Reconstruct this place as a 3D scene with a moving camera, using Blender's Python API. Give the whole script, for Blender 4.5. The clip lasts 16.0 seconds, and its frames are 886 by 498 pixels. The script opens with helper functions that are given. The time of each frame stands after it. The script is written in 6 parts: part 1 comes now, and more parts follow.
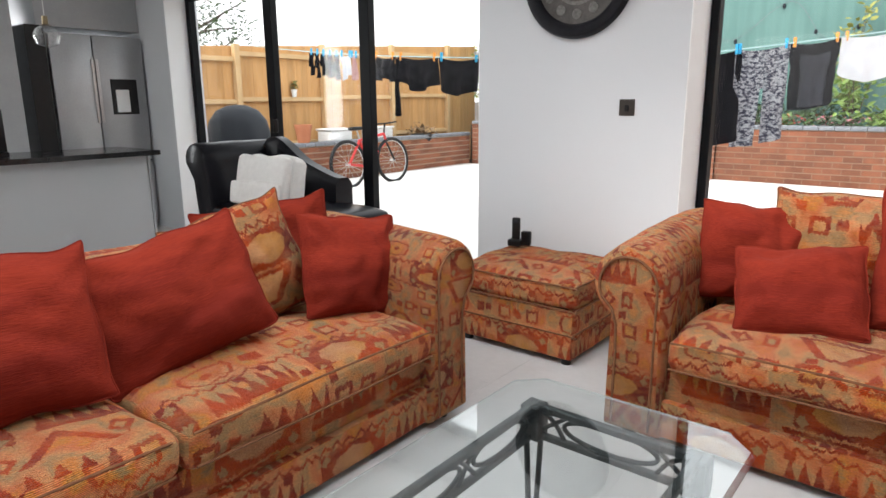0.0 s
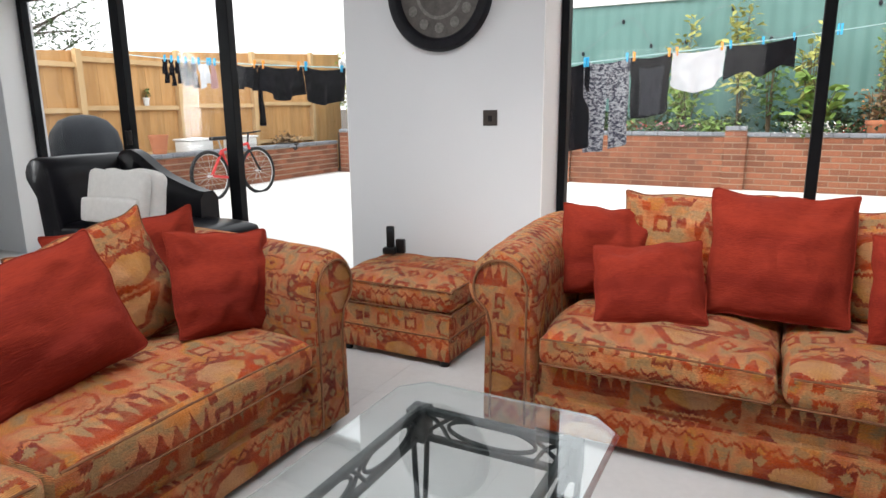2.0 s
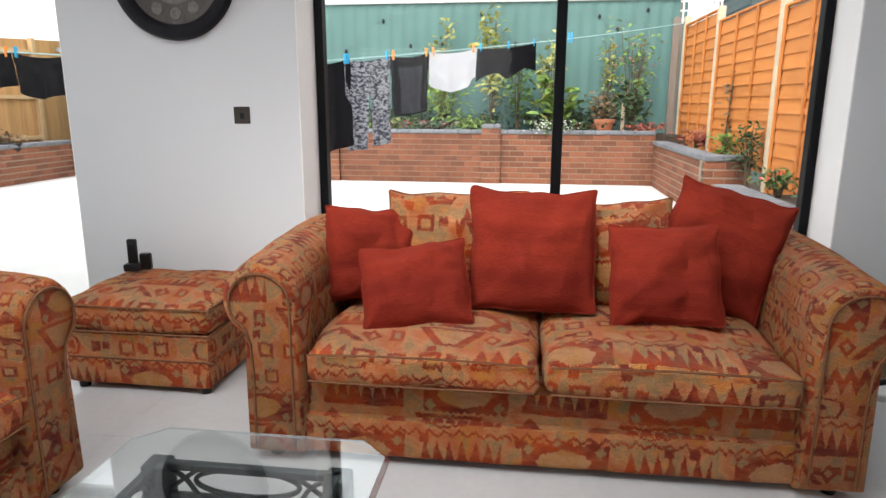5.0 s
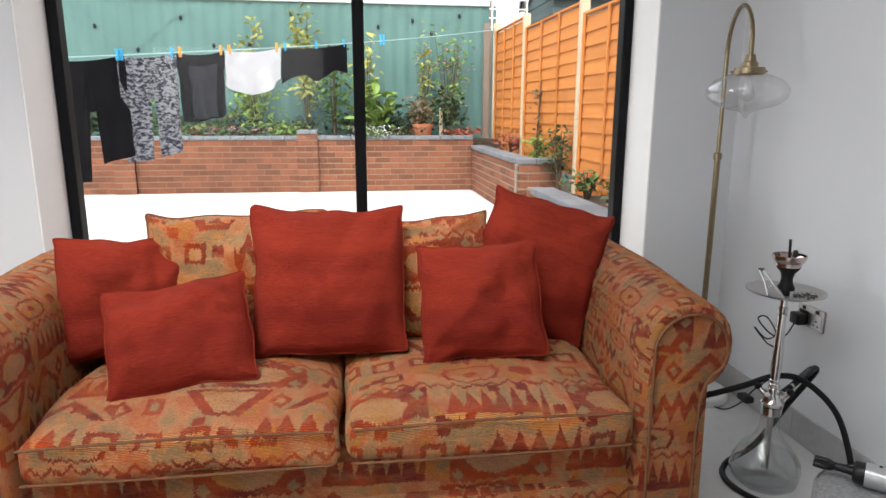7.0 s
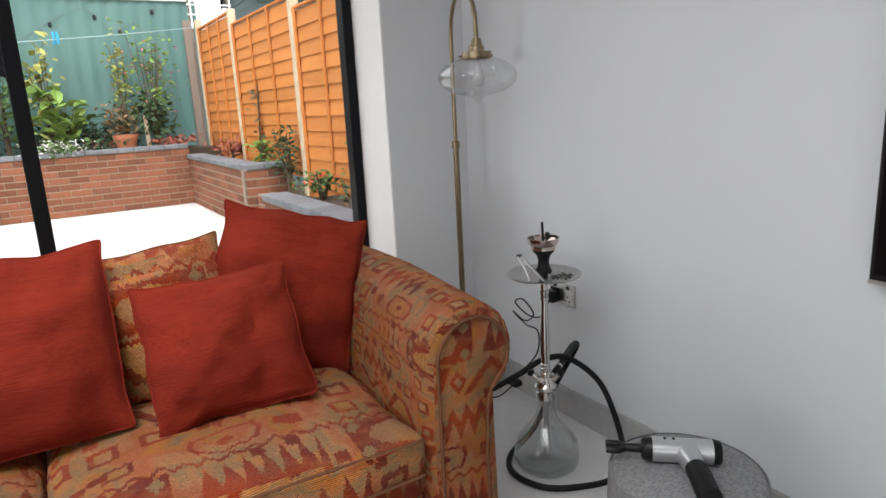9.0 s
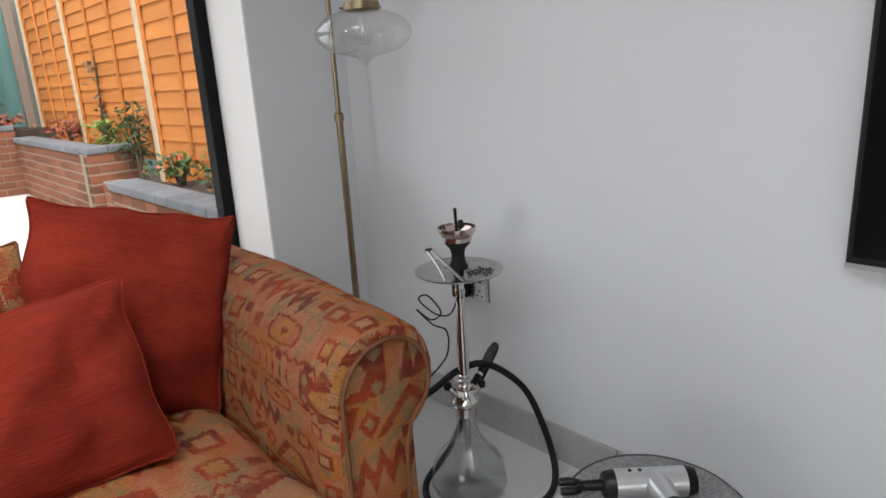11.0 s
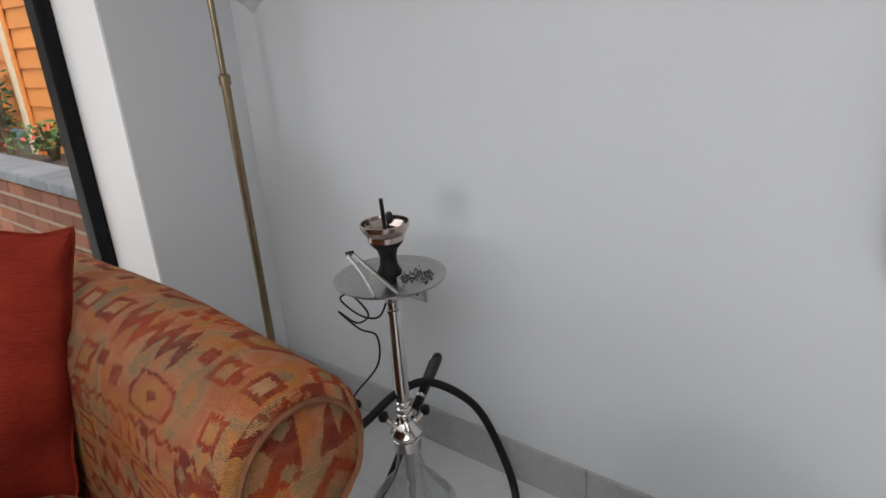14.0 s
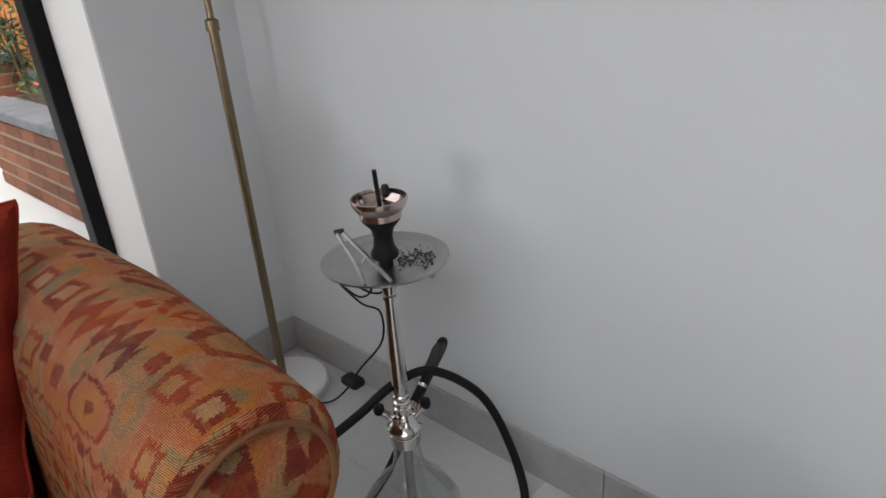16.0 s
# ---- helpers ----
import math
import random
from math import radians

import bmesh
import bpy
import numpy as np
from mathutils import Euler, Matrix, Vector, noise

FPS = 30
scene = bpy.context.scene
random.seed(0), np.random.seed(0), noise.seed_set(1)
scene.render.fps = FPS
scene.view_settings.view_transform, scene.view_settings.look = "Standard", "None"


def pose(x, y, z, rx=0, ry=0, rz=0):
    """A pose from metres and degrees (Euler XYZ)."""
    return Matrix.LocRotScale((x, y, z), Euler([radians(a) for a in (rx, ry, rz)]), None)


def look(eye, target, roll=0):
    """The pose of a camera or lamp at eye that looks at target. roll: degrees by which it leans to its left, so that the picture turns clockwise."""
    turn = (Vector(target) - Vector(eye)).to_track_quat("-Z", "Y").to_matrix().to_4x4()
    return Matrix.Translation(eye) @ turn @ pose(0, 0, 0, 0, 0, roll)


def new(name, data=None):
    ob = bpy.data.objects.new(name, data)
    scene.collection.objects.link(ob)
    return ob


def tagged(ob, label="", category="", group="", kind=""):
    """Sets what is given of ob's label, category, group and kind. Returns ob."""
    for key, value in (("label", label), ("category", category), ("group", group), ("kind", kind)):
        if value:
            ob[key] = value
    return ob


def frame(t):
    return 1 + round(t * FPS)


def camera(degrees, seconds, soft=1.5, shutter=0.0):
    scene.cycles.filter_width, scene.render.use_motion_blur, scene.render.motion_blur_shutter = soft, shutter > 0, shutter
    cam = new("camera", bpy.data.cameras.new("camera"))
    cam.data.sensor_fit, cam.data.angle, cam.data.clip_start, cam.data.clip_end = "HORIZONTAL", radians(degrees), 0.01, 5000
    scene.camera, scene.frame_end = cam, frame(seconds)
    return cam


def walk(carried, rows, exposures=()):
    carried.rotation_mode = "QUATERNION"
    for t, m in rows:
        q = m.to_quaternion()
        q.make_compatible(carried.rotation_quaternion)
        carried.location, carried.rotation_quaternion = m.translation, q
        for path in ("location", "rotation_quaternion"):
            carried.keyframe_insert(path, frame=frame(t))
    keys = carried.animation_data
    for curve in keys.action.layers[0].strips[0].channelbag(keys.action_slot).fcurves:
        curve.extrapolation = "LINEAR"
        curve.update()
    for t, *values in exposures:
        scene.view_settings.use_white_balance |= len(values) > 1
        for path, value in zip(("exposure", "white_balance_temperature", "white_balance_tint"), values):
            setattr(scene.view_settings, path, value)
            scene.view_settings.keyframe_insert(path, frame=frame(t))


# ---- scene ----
from functools import reduce
cam = camera(69.1, 16.0)
PATH = [
    (0, (1.136, -3.353, 1.287), (-0.09, -1.837, 0.839), -0.4),
    (0.5, (1.154, -3.362, 1.3), (0.069, -1.741, 0.859), -0.2),
    (1, (1.162, -3.38, 1.305), (0.152, -1.717, 0.843), 0.5),
    (1.5, (1.164, -3.413, 1.31), (0.218, -1.708, 0.867), 0.4),
    (2, (1.145, -3.401, 1.307), (0.249, -1.666, 0.877), -0.5),
    (2.5, (1.127, -3.407, 1.308), (0.302, -1.635, 0.886), -0.9),
    (3, (1.122, -3.384, 1.292), (0.401, -1.564, 0.882), -1.4),
    (3.5, (1.115, -3.369, 1.285), (0.532, -1.505, 0.856), -1.4),
    (4, (1.117, -3.286, 1.263), (0.665, -1.391, 0.812), -1.4),
    (4.2, (1.114, -3.295, 1.277), (0.713, -1.391, 0.813), -1.1),
    (6.3, (1.247, -2.947, 1.314), (1.289, -0.983, 0.935), 0.6),
    (6.5, (1.252, -2.906, 1.305), (1.365, -0.951, 0.898), 0.5),
    (7, (1.277, -2.789, 1.293), (1.545, -0.852, 0.871), 0.2),
    (7.5, (1.287, -2.692, 1.296), (1.791, -0.793, 0.921), -1.2),
    (8, (1.291, -2.612, 1.294), (2.047, -0.79, 0.966), -2.3),
    (8.5, (1.301, -2.567, 1.291), (2.207, -0.825, 0.909), -2.7),
    (9, (1.344, -2.483, 1.275), (2.357, -0.816, 0.834), -3.0),
    (9.5, (1.395, -2.399, 1.27), (2.469, -0.773, 0.821), -2.9),
    (10, (1.463, -2.327, 1.255), (2.594, -0.745, 0.788), -3.1),
    (10.2, (1.447, -2.284, 1.243), (2.635, -0.746, 0.77), -2.6),
    (12.3, (1.66, -1.973, 1.235), (3.082, -0.689, 0.662), -5.9),
    (12.5, (1.648, -1.962, 1.245), (3.098, -0.709, 0.673), -6.1),
    (13, (1.67, -1.896, 1.254), (3.148, -0.713, 0.609), -5.1),
    (13.5, (1.726, -1.877, 1.238), (3.185, -0.689, 0.559), -4.6),
    (14, (1.783, -1.827, 1.231), (3.215, -0.609, 0.549), -4.2),
    (14.5, (1.854, -1.785, 1.242), (3.258, -0.557, 0.519), -3.9),
    (15, (1.904, -1.759, 1.228), (3.28, -0.515, 0.481), -3.7),
    (15.5, (1.936, -1.747, 1.222), (3.287, -0.496, 0.442), -3.8),
    (16, (1.964, -1.742, 1.221), (3.284, -0.487, 0.395), -4.1),
]
walk(cam, [(t, look(eye, aim, roll)) for t, eye, aim, roll in PATH], [(0, 1.16), (4.2, 0.99), (6.5, 1.08), (9.0, 0.92), (12.5, 0.90), (16.0, 0.81)])

# ---- light ----
world = bpy.data.worlds.new("overcast_sky")
scene.world = world
world.use_nodes = True
wn = world.node_tree.nodes
sky = wn.new("ShaderNodeTexSky")
sky.sky_type, sky.sun_disc = "NISHITA", False
sky.sun_elevation, sky.sun_rotation = radians(48), radians(200)
sky.air_density, sky.dust_density, sky.ozone_density = 1.0, 6.0, 1.0
wn["Background"].inputs[1].default_value = 0.15
hs = wn.new("ShaderNodeHueSaturation")
hs.inputs["Saturation"].default_value = 0.25
world.node_tree.links.new(sky.outputs[0], hs.inputs["Color"])
cloud = wn.new("ShaderNodeMix")
cloud.data_type = "RGBA"
cloud.inputs[0].default_value = 0.55
cloud.inputs[7].default_value = (10.5, 10.6, 10.8, 1)
world.node_tree.links.new(hs.outputs[0], cloud.inputs[6])
world.node_tree.links.new(cloud.outputs[2], wn["Background"].inputs[0])
sun = new("sun", bpy.data.lights.new("sun", "SUN"))
sun.data.energy, sun.data.angle, sun.data.color = 0.7, radians(20), (1, 0.97, 0.93)
sun.matrix_world = look((0, 0, 20), (4.0, 11.0, 8.0))

# fill lamps added in unseen roof, south-wall and west-wall openings to brighten the room
def fill_light(name, eye, aim, w, h, watts):
    o = new(name, bpy.data.lights.new(name, "AREA"))
    o.data.shape, o.data.size, o.data.size_y, o.data.energy, o.data.color = "RECTANGLE", w, h, watts, (0.96, 0.985, 1.0)
    o.matrix_world = look(eye, aim)
    return o


fill_light("roof_opening_fill", (0.1, -2.425, 3.20), (0.1, -2.4251, 0.0), 2.5, 1.95, 27.0)
fill_light("south_opening_fill", (-0.3, -5.72, 1.55), (-0.3, 0.0, 1.55), 2.1, 1.1, 0.3)
fill_light("west_opening_fill", (-7.52, -2.75, 1.55), (0.0, -2.75, 1.55), 2.4, 1.5, 112.0)

# ---- materials ----
def mat(name):
    m = bpy.data.materials.new(name)
    m.use_nodes = True
    return m, m.node_tree, m.node_tree.nodes["Principled BSDF"]


class G:
    """Small helper to write node arithmetic."""
    def __init__(self, tree):
        self.t = tree

    def node(self, kind, **ins):
        n = self.t.nodes.new(kind)
        for k, v in ins.items():
            self.put(n.inputs[k.replace("_", " ")], v)
        return n

    def put(self, socket, v):
        if isinstance(v, bpy.types.NodeSocket):
            self.t.links.new(v, socket)
        else:
            socket.default_value = v

    def m(self, op, a, b=0.0, c=0.0):
        n = self.t.nodes.new("ShaderNodeMath")
        n.operation = op
        for i, v in enumerate((a, b, c)):
            self.put(n.inputs[i], v)
        return n.outputs[0]

    def mix(self, f, a, b):
        n = self.t.nodes.new("ShaderNodeMix")
        n.data_type = "RGBA"
        self.put(n.inputs[0], f)
        for sock, v in ((n.inputs[6], a), (n.inputs[7], b)):
            self.put(sock, (*v, 1) if isinstance(v, tuple) and len(v) == 3 else v)
        return n.outputs[2]

    def noise(self, vec, scale, detail=3.0, rough=0.55):
        n = self.node("ShaderNodeTexNoise", Scale=scale, Detail=detail, Roughness=rough)
        if vec is not None:
            self.put(n.inputs["Vector"], vec)
        return n.outputs[0]

    def ramp(self, v, lo, hi):
        n = self.node("ShaderNodeMapRange", Value=v, From_Min=lo, From_Max=hi)
        return n.outputs[0]

    def obj(self):
        return self.node("ShaderNodeTexCoord").outputs["Object"]

    def stretch(self, vec, sx, sy, sz):
        n = self.t.nodes.new("ShaderNodeVectorMath")
        n.operation = "MULTIPLY"
        self.put(n.inputs[0], vec)
        n.inputs[1].default_value = (sx, sy, sz)
        return n.outputs[0]

    def bump(self, h, strength, dist=0.01):
        return self.node("ShaderNodeBump", Height=h, Strength=strength, Distance=dist).outputs[0]


def surface(name, c1, c2, scale=6.0, rough=0.6, metal=0.0, bump=0.15, fine=60.0, stretch=(1, 1, 1), spec=0.5, rand=0.0, spread=0.2):
    """A surface with two scales of variation between two colours."""
    m, t, b = mat(name)
    g = G(t)
    v = g.stretch(g.obj(), *stretch)
    big, small = g.noise(v, scale), g.noise(v, fine, 2.0)
    f = g.ramp(g.m("ADD", g.m("MULTIPLY", big, 0.65), g.m("MULTIPLY", small, 0.35)), 0.5 - spread, 0.5 + spread)
    col = g.mix(f, c1, c2)
    if rand:
        info = t.nodes.new("ShaderNodeObjectInfo")
        geo = t.nodes.new("ShaderNodeNewGeometry")
        r = g.m("FRACT", g.m("ADD", info.outputs["Random"], geo.outputs["Random Per Island"]))
        k = g.m("ADD", 1.0 - rand, g.m("MULTIPLY", r, 2 * rand))
        hsv = g.node("ShaderNodeHueSaturation", Color=col, Value=k)
        col = hsv.outputs[0]
    g.put(b.inputs["Base Color"], col)
    g.put(b.inputs["Roughness"], g.m("ADD", rough - 0.06, g.m("MULTIPLY", big, 0.12)))
    b.inputs["Metallic"].default_value = metal
    b.inputs["Specular IOR Level"].default_value = spec
    if bump:
        g.put(b.inputs["Normal"], g.bump(small, bump, 0.004))
    return m


def glass(name, tint=(1, 1, 1), rough=0.0, base=0.03, power=5.0):
    """Thin clear glass: see-through with a Fresnel gloss."""
    m, t, b = mat(name)
    g = G(t)
    tr = g.node("ShaderNodeBsdfTransparent")
    tr.inputs[0].default_value = (*tint, 1)
    gl = g.node("ShaderNodeBsdfGlossy")
    gl.inputs["Roughness"].default_value = rough
    fr = g.node("ShaderNodeLayerWeight")
    fr.inputs[0].default_value = 0.5
    gloss = g.m("ADD", base, g.m("MULTIPLY", g.m("POWER", fr.outputs["Facing"], power), 0.75))
    mx = t.nodes.new("ShaderNodeMixShader")
    t.links.new(gloss, mx.inputs[0])
    t.links.new(tr.outputs[0], mx.inputs[1])
    t.links.new(gl.outputs[0], mx.inputs[2])
    t.links.new(mx.outputs[0], t.nodes["Material Output"].inputs[0])
    return m


def kilim(name, seed=0.0):
    """Woven kilim upholstery on the UV map in metres: a repeat of zigzag, bowl, flame and medallion bands on a mottled ground."""
    m, t, b = mat(name)
    g = G(t)
    uv = g.node("ShaderNodeUVMap").outputs[0]
    sep = g.node("ShaderNodeSeparateXYZ", Vector=uv)
    half = lambda x: g.m("SUBTRACT", x, 0.5)
    rag = half(g.noise(g.stretch(uv, 14, 190, 1), 1.0, 2.0))
    drift = half(g.noise(uv, 4.5, 2.0))
    drift2 = half(g.noise(g.stretch(uv, 1.2, 0.8, 1), 6.1, 2.0))
    u0 = g.m("MULTIPLY", g.m("ADD", sep.outputs[0], seed + 10.0), 0.96)
    v0 = g.m("MULTIPLY", g.m("ADD", sep.outputs[1], seed * 0.61 + 10.0), 0.96)
    WU, WV = 0.70, 0.56
    u = g.m("ADD", u0, g.m("ADD", g.m("MULTIPLY", rag, 0.020), g.m("MULTIPLY", drift, 0.034)))
    v = g.m("ADD", v0, g.m("ADD", g.m("MULTIPLY", drift2, 0.032), g.m("MULTIPLY", rag, 0.004)))
    ikat = half(g.noise(g.stretch(uv, 170, 9, 1), 1.0, 2.0))
    v = g.m("ADD", v, g.m("MULTIPLY", ikat, 0.034))
    shift = g.m("MULTIPLY", g.m("FLOOR", g.m("DIVIDE", v, WV)), 0.43)
    U = g.m("MULTIPLY", g.m("FRACT", g.m("DIVIDE", g.m("ADD", u, shift), WU)), WU)
    V = g.m("MULTIPLY", g.m("FRACT", g.m("DIVIDE", v, WV)), WV)
    V = g.m("MULTIPLY", g.m("FLOOR", g.m("DIVIDE", V, 0.0045)), 0.0045)
    below = lambda p, k: g.m("LESS_THAN", p, k)
    above = lambda p, k: g.m("GREATER_THAN", p, k)
    mul = lambda *p: reduce(lambda q, w: g.m("MULTIPLY", q, w), p)
    top = lambda *p: reduce(lambda q, w: g.m("MAXIMUM", q, w), p)
    dist = lambda x, c: g.m("ABSOLUTE", g.m("SUBTRACT", x, c))
    span = lambda x, lo, hi: mul(above(x, lo), below(x, hi))

    def tri(period):
        return g.m("MULTIPLY", g.m("ABSOLUTE", half(g.m("FRACT", g.m("DIVIDE", U, period)))), 2.0)

    def cheb(cu, cv, ratio=1.0):
        return g.m("MAXIMUM", dist(U, cu), g.m("MULTIPLY", dist(V, cv), ratio))

    def lozenge(cu, cv, ratio=1.0):
        return g.m("ADD", dist(U, cu), g.m("MULTIPLY", dist(V, cv), ratio))

    red, pale, sage = [], [], []
    # zigzag band
    red.append(mul(below(g.m("ABSOLUTE", g.m("SUBTRACT", V, g.m("ADD", 0.034, g.m("MULTIPLY", tri(0.058), 0.068)))), 0.030), span(U, 0.19, 0.47)))
    for cu, r in ((0.06, 0.036), (0.535, 0.038), (0.645, 0.034)):
        q = cheb(cu, 0.068)
        red.append(below(q, r))
        pale.append(below(q, r * 0.56))
    red.append(below(cheb(0.135, 0.075), 0.020))
    # bowls and chevrons
    du = dist(U, 0.12)
    wide = g.m("ADD", 0.045, g.m("MULTIPLY", g.m("SUBTRACT", V, 0.145), 0.62))
    red.append(mul(below(du, wide), span(V, 0.148, 0.272)))
    pale.append(mul(below(du, g.m("SUBTRACT", wide, 0.034)), span(V, 0.166, 0.258)))
    ridge = g.m("ABSOLUTE", g.m("SUBTRACT", g.m("SUBTRACT", 0.258, V), g.m("MULTIPLY", dist(U, 0.40), 0.95)))
    red.append(mul(below(ridge, 0.016), span(V, 0.160, 0.27)))
    for cu in (0.265, 0.535):
        q = lozenge(cu, 0.21, 0.8)
        red.append(mul(below(q, 0.036), above(q, 0.017)))
    red.append(below(cheb(0.625, 0.215, 0.7), 0.026))
    sage.append(below(cheb(0.625, 0.215, 0.7), 0.012))
    # long flames, and a pale hide on a red field
    red.append(mul(below(g.m("SUBTRACT", V, 0.292), g.m("ADD", 0.022, g.m("MULTIPLY", tri(0.044), 0.100))), span(V, 0.290, 0.41), span(U, 0.37, 0.66)))
    toothed = g.m("ADD", cheb(0.175, 0.350, 2.2), g.m("MULTIPLY", tri(0.030), 0.016))
    red.append(below(toothed, 0.158))
    hide = g.m("ADD", lozenge(0.175, 0.350, 1.5), g.m("MULTIPLY", cheb(0.175, 0.350, 2.2), 0.9))
    pale.append(below(hide, 0.185))
    for cu, cv in ((0.055, 0.395), (0.295, 0.395), (0.055, 0.305), (0.295, 0.305)):
        sage.append(below(lozenge(cu, cv), 0.021))
    # thin zigzag, nested squares and an outlined hexagon
    red.append(below(g.m("ABSOLUTE", g.m("SUBTRACT", V, g.m("ADD", 0.424, g.m("MULTIPLY", tri(0.052), 0.022)))), 0.0062))
    for cu, r in ((0.075, 0.040), (0.235, 0.037)):
        q = g.m("ADD", cheb(cu, 0.505), g.m("MULTIPLY", tri(0.022), 0.006))
        red.append(below(q, r))
        pale.append(below(q, r * 0.62))
    red.append(below(cheb(0.155, 0.495), 0.017))
    hexa = g.m("ADD", cheb(0.47, 0.505, 2.1), g.m("MULTIPLY", lozenge(0.47, 0.505, 1.2), 0.45))
    red.append(mul(below(hexa, 0.130), above(hexa, 0.108)))
    red.append(below(lozenge(0.47, 0.505, 1.4), 0.024))
    red.append(below(cheb(0.63, 0.50), 0.022))
    red, pale, sage = top(*red), top(*pale), top(*sage)
    cu = g.m("DIVIDE", u, 0.083)
    cv = g.m("DIVIDE", v, 0.096)
    pick = g.node("ShaderNodeTexWhiteNoise", Vector=g.node("ShaderNodeCombineXYZ", X=g.m("FLOOR", cu), Y=g.m("FLOOR", cv), Z=seed).outputs[0]).outputs["Value"]
    spot = g.m("MAXIMUM", g.m("MULTIPLY", g.m("ABSOLUTE", half(g.m("FRACT", cu))), 0.083), g.m("MULTIPLY", g.m("ABSOLUTE", half(g.m("FRACT", cv))), 0.096))
    red = top(red, mul(below(spot, 0.017), below(pick, 0.24)))
    # ground in patches of gold, peach, tan and sage
    patch = g.noise(g.stretch(uv, 6.5, 5.5, 1), 1.0, 2.0)
    ramp = t.nodes.new("ShaderNodeValToRGB")
    cols = [(0.27, (0.420, 0.135, 0.030)), (0.36, (0.440, 0.185, 0.066)), (0.43, (0.265, 0.165, 0.080)), (0.49, (0.440, 0.195, 0.084)), (0.57, (0.410, 0.118, 0.052)), (0.64, (0.420, 0.160, 0.036)), (0.72, (0.220, 0.142, 0.068))]
    while len(ramp.color_ramp.elements) < len(cols):
        ramp.color_ramp.elements.new(0.5)
    for e, (p, c) in zip(ramp.color_ramp.elements, cols):
        e.position, e.color = p, (*c, 1)
    g.put(ramp.inputs[0], g.m("ADD", patch, g.m("MULTIPLY", rag, 0.20)))
    tone = g.noise(g.stretch(uv, 3.0, 3.0, 1), 2.0, 2.0)
    dyed = g.mix(g.ramp(tone, 0.35, 0.62), (0.150, 0.017, 0.009), (0.340, 0.050, 0.013))
    fade = g.m("ADD", 0.66, g.m("MULTIPLY", g.ramp(g.noise(g.stretch(uv, 12, 34, 1), 1.0, 2.0), 0.34, 0.54), 0.34))
    col = g.mix(mul(red, fade), ramp.outputs[0], dyed)
    heart = g.mix(g.ramp(patch, 0.42, 0.58), (0.420, 0.205, 0.060), (0.440, 0.240, 0.120))
    col = g.mix(mul(pale, fade, 0.86), col, heart)
    col = g.mix(mul(sage, 0.85), col, (0.290, 0.185, 0.085))
    # ribs of the weave, with uneven threads
    rib = g.m("MULTIPLY", g.m("ADD", g.m("SINE", g.m("MULTIPLY", g.m("ADD", v0, g.m("MULTIPLY", drift, 0.004)), 1815.0)), 1.0), 0.5)
    thread = g.ramp(g.noise(g.stretch(uv, 110, 300, 1), 1.0, 2.0), 0.30, 0.70)
    relief = g.m("ADD", g.m("MULTIPLY", rib, 0.6), thread)
    dirt = g.noise(uv, 5.0, 3.0)
    val = g.m("ADD", g.m("ADD", -0.08, g.m("MULTIPLY", rib, 0.80)), g.m("ADD", g.m("MULTIPLY", thread, 0.44), g.m("MULTIPLY", dirt, 0.72)))
    shade = g.node("ShaderNodeHueSaturation", Color=col, Saturation=1.04, Value=g.m("MULTIPLY", val, 1.36))
    g.put(b.inputs["Base Color"], shade.outputs[0])
    b.inputs["Roughness"].default_value = 0.92
    b.inputs["Specular IOR Level"].default_value = 0.12
    b.inputs["Sheen Weight"].default_value = 0.10
    g.put(b.inputs["Normal"], g.bump(relief, 1.0, 0.004))
    return m


def plaster(name, c, c2):
    return surface(name, c, c2, scale=1.3, rough=0.72, bump=0.06, fine=220.0, spec=0.25, spread=0.35)


M = {}
M["wall"] = plaster("painted_plaster", (0.605, 0.620, 0.640), (0.645, 0.660, 0.680))
# taupe of the unseen south wall, darkened to cut bounced light
M["far_wall"] = plaster("bounce_cut_plaster", (0.26, 0.24, 0.22), (0.31, 0.29, 0.27))
M["reveal"] = plaster("white_reveal_paint", (0.86, 0.86, 0.86), (0.89, 0.89, 0.88))
M["ceiling"] = plaster("ceiling_paint", (0.80, 0.80, 0.79), (0.84, 0.84, 0.83))
M["tile"] = surface("grey_floor_tile", (0.47, 0.467, 0.465), (0.60, 0.597, 0.595), scale=2.2, rough=0.30, bump=0.03, fine=30, rand=0.05, spread=0.3)
M["grout"] = surface("grout", (0.50, 0.495, 0.49), (0.56, 0.555, 0.55), rough=0.9)
M["skirt"] = surface("grey_skirting_tile", (0.30, 0.297, 0.295), (0.42, 0.417, 0.415), scale=4, rough=0.4, bump=0.04, fine=40, rand=0.04)
M["frame"] = surface("anthracite_aluminium", (0.006, 0.0065, 0.008), (0.010, 0.011, 0.013), rough=0.5, bump=0.04, fine=300, spec=0.12)
M["pane"] = glass("window_glass", (0.97, 0.98, 0.98), 0.0, 0.012)
M["tableglass"] = glass("table_glass", (0.95, 0.985, 0.985), 0.0, 0.15)
M["bevelglass"] = glass("table_bevel_glass", (0.90, 0.96, 0.95), 0.02, 0.50)
M["lampglass"] = glass("lamp_glass", (0.955, 0.96, 0.96), 0.0, 0.10, 2.5)
M["vaseglass"] = glass("vase_glass", (0.95, 0.955, 0.955), 0.01, 0.10, 3.0)
M["kilim"] = kilim("kilim_weave")
M["kilim2"] = kilim("kilim_weave_shifted", 0.37)
M["rust"] = surface("rust_cushion_cotton", (0.155, 0.0150, 0.0085), (0.228, 0.0255, 0.0125), scale=9, rough=0.93, bump=0.6, fine=260, stretch=(0.10, 0.5, 1.0), spec=0.12, spread=0.10)
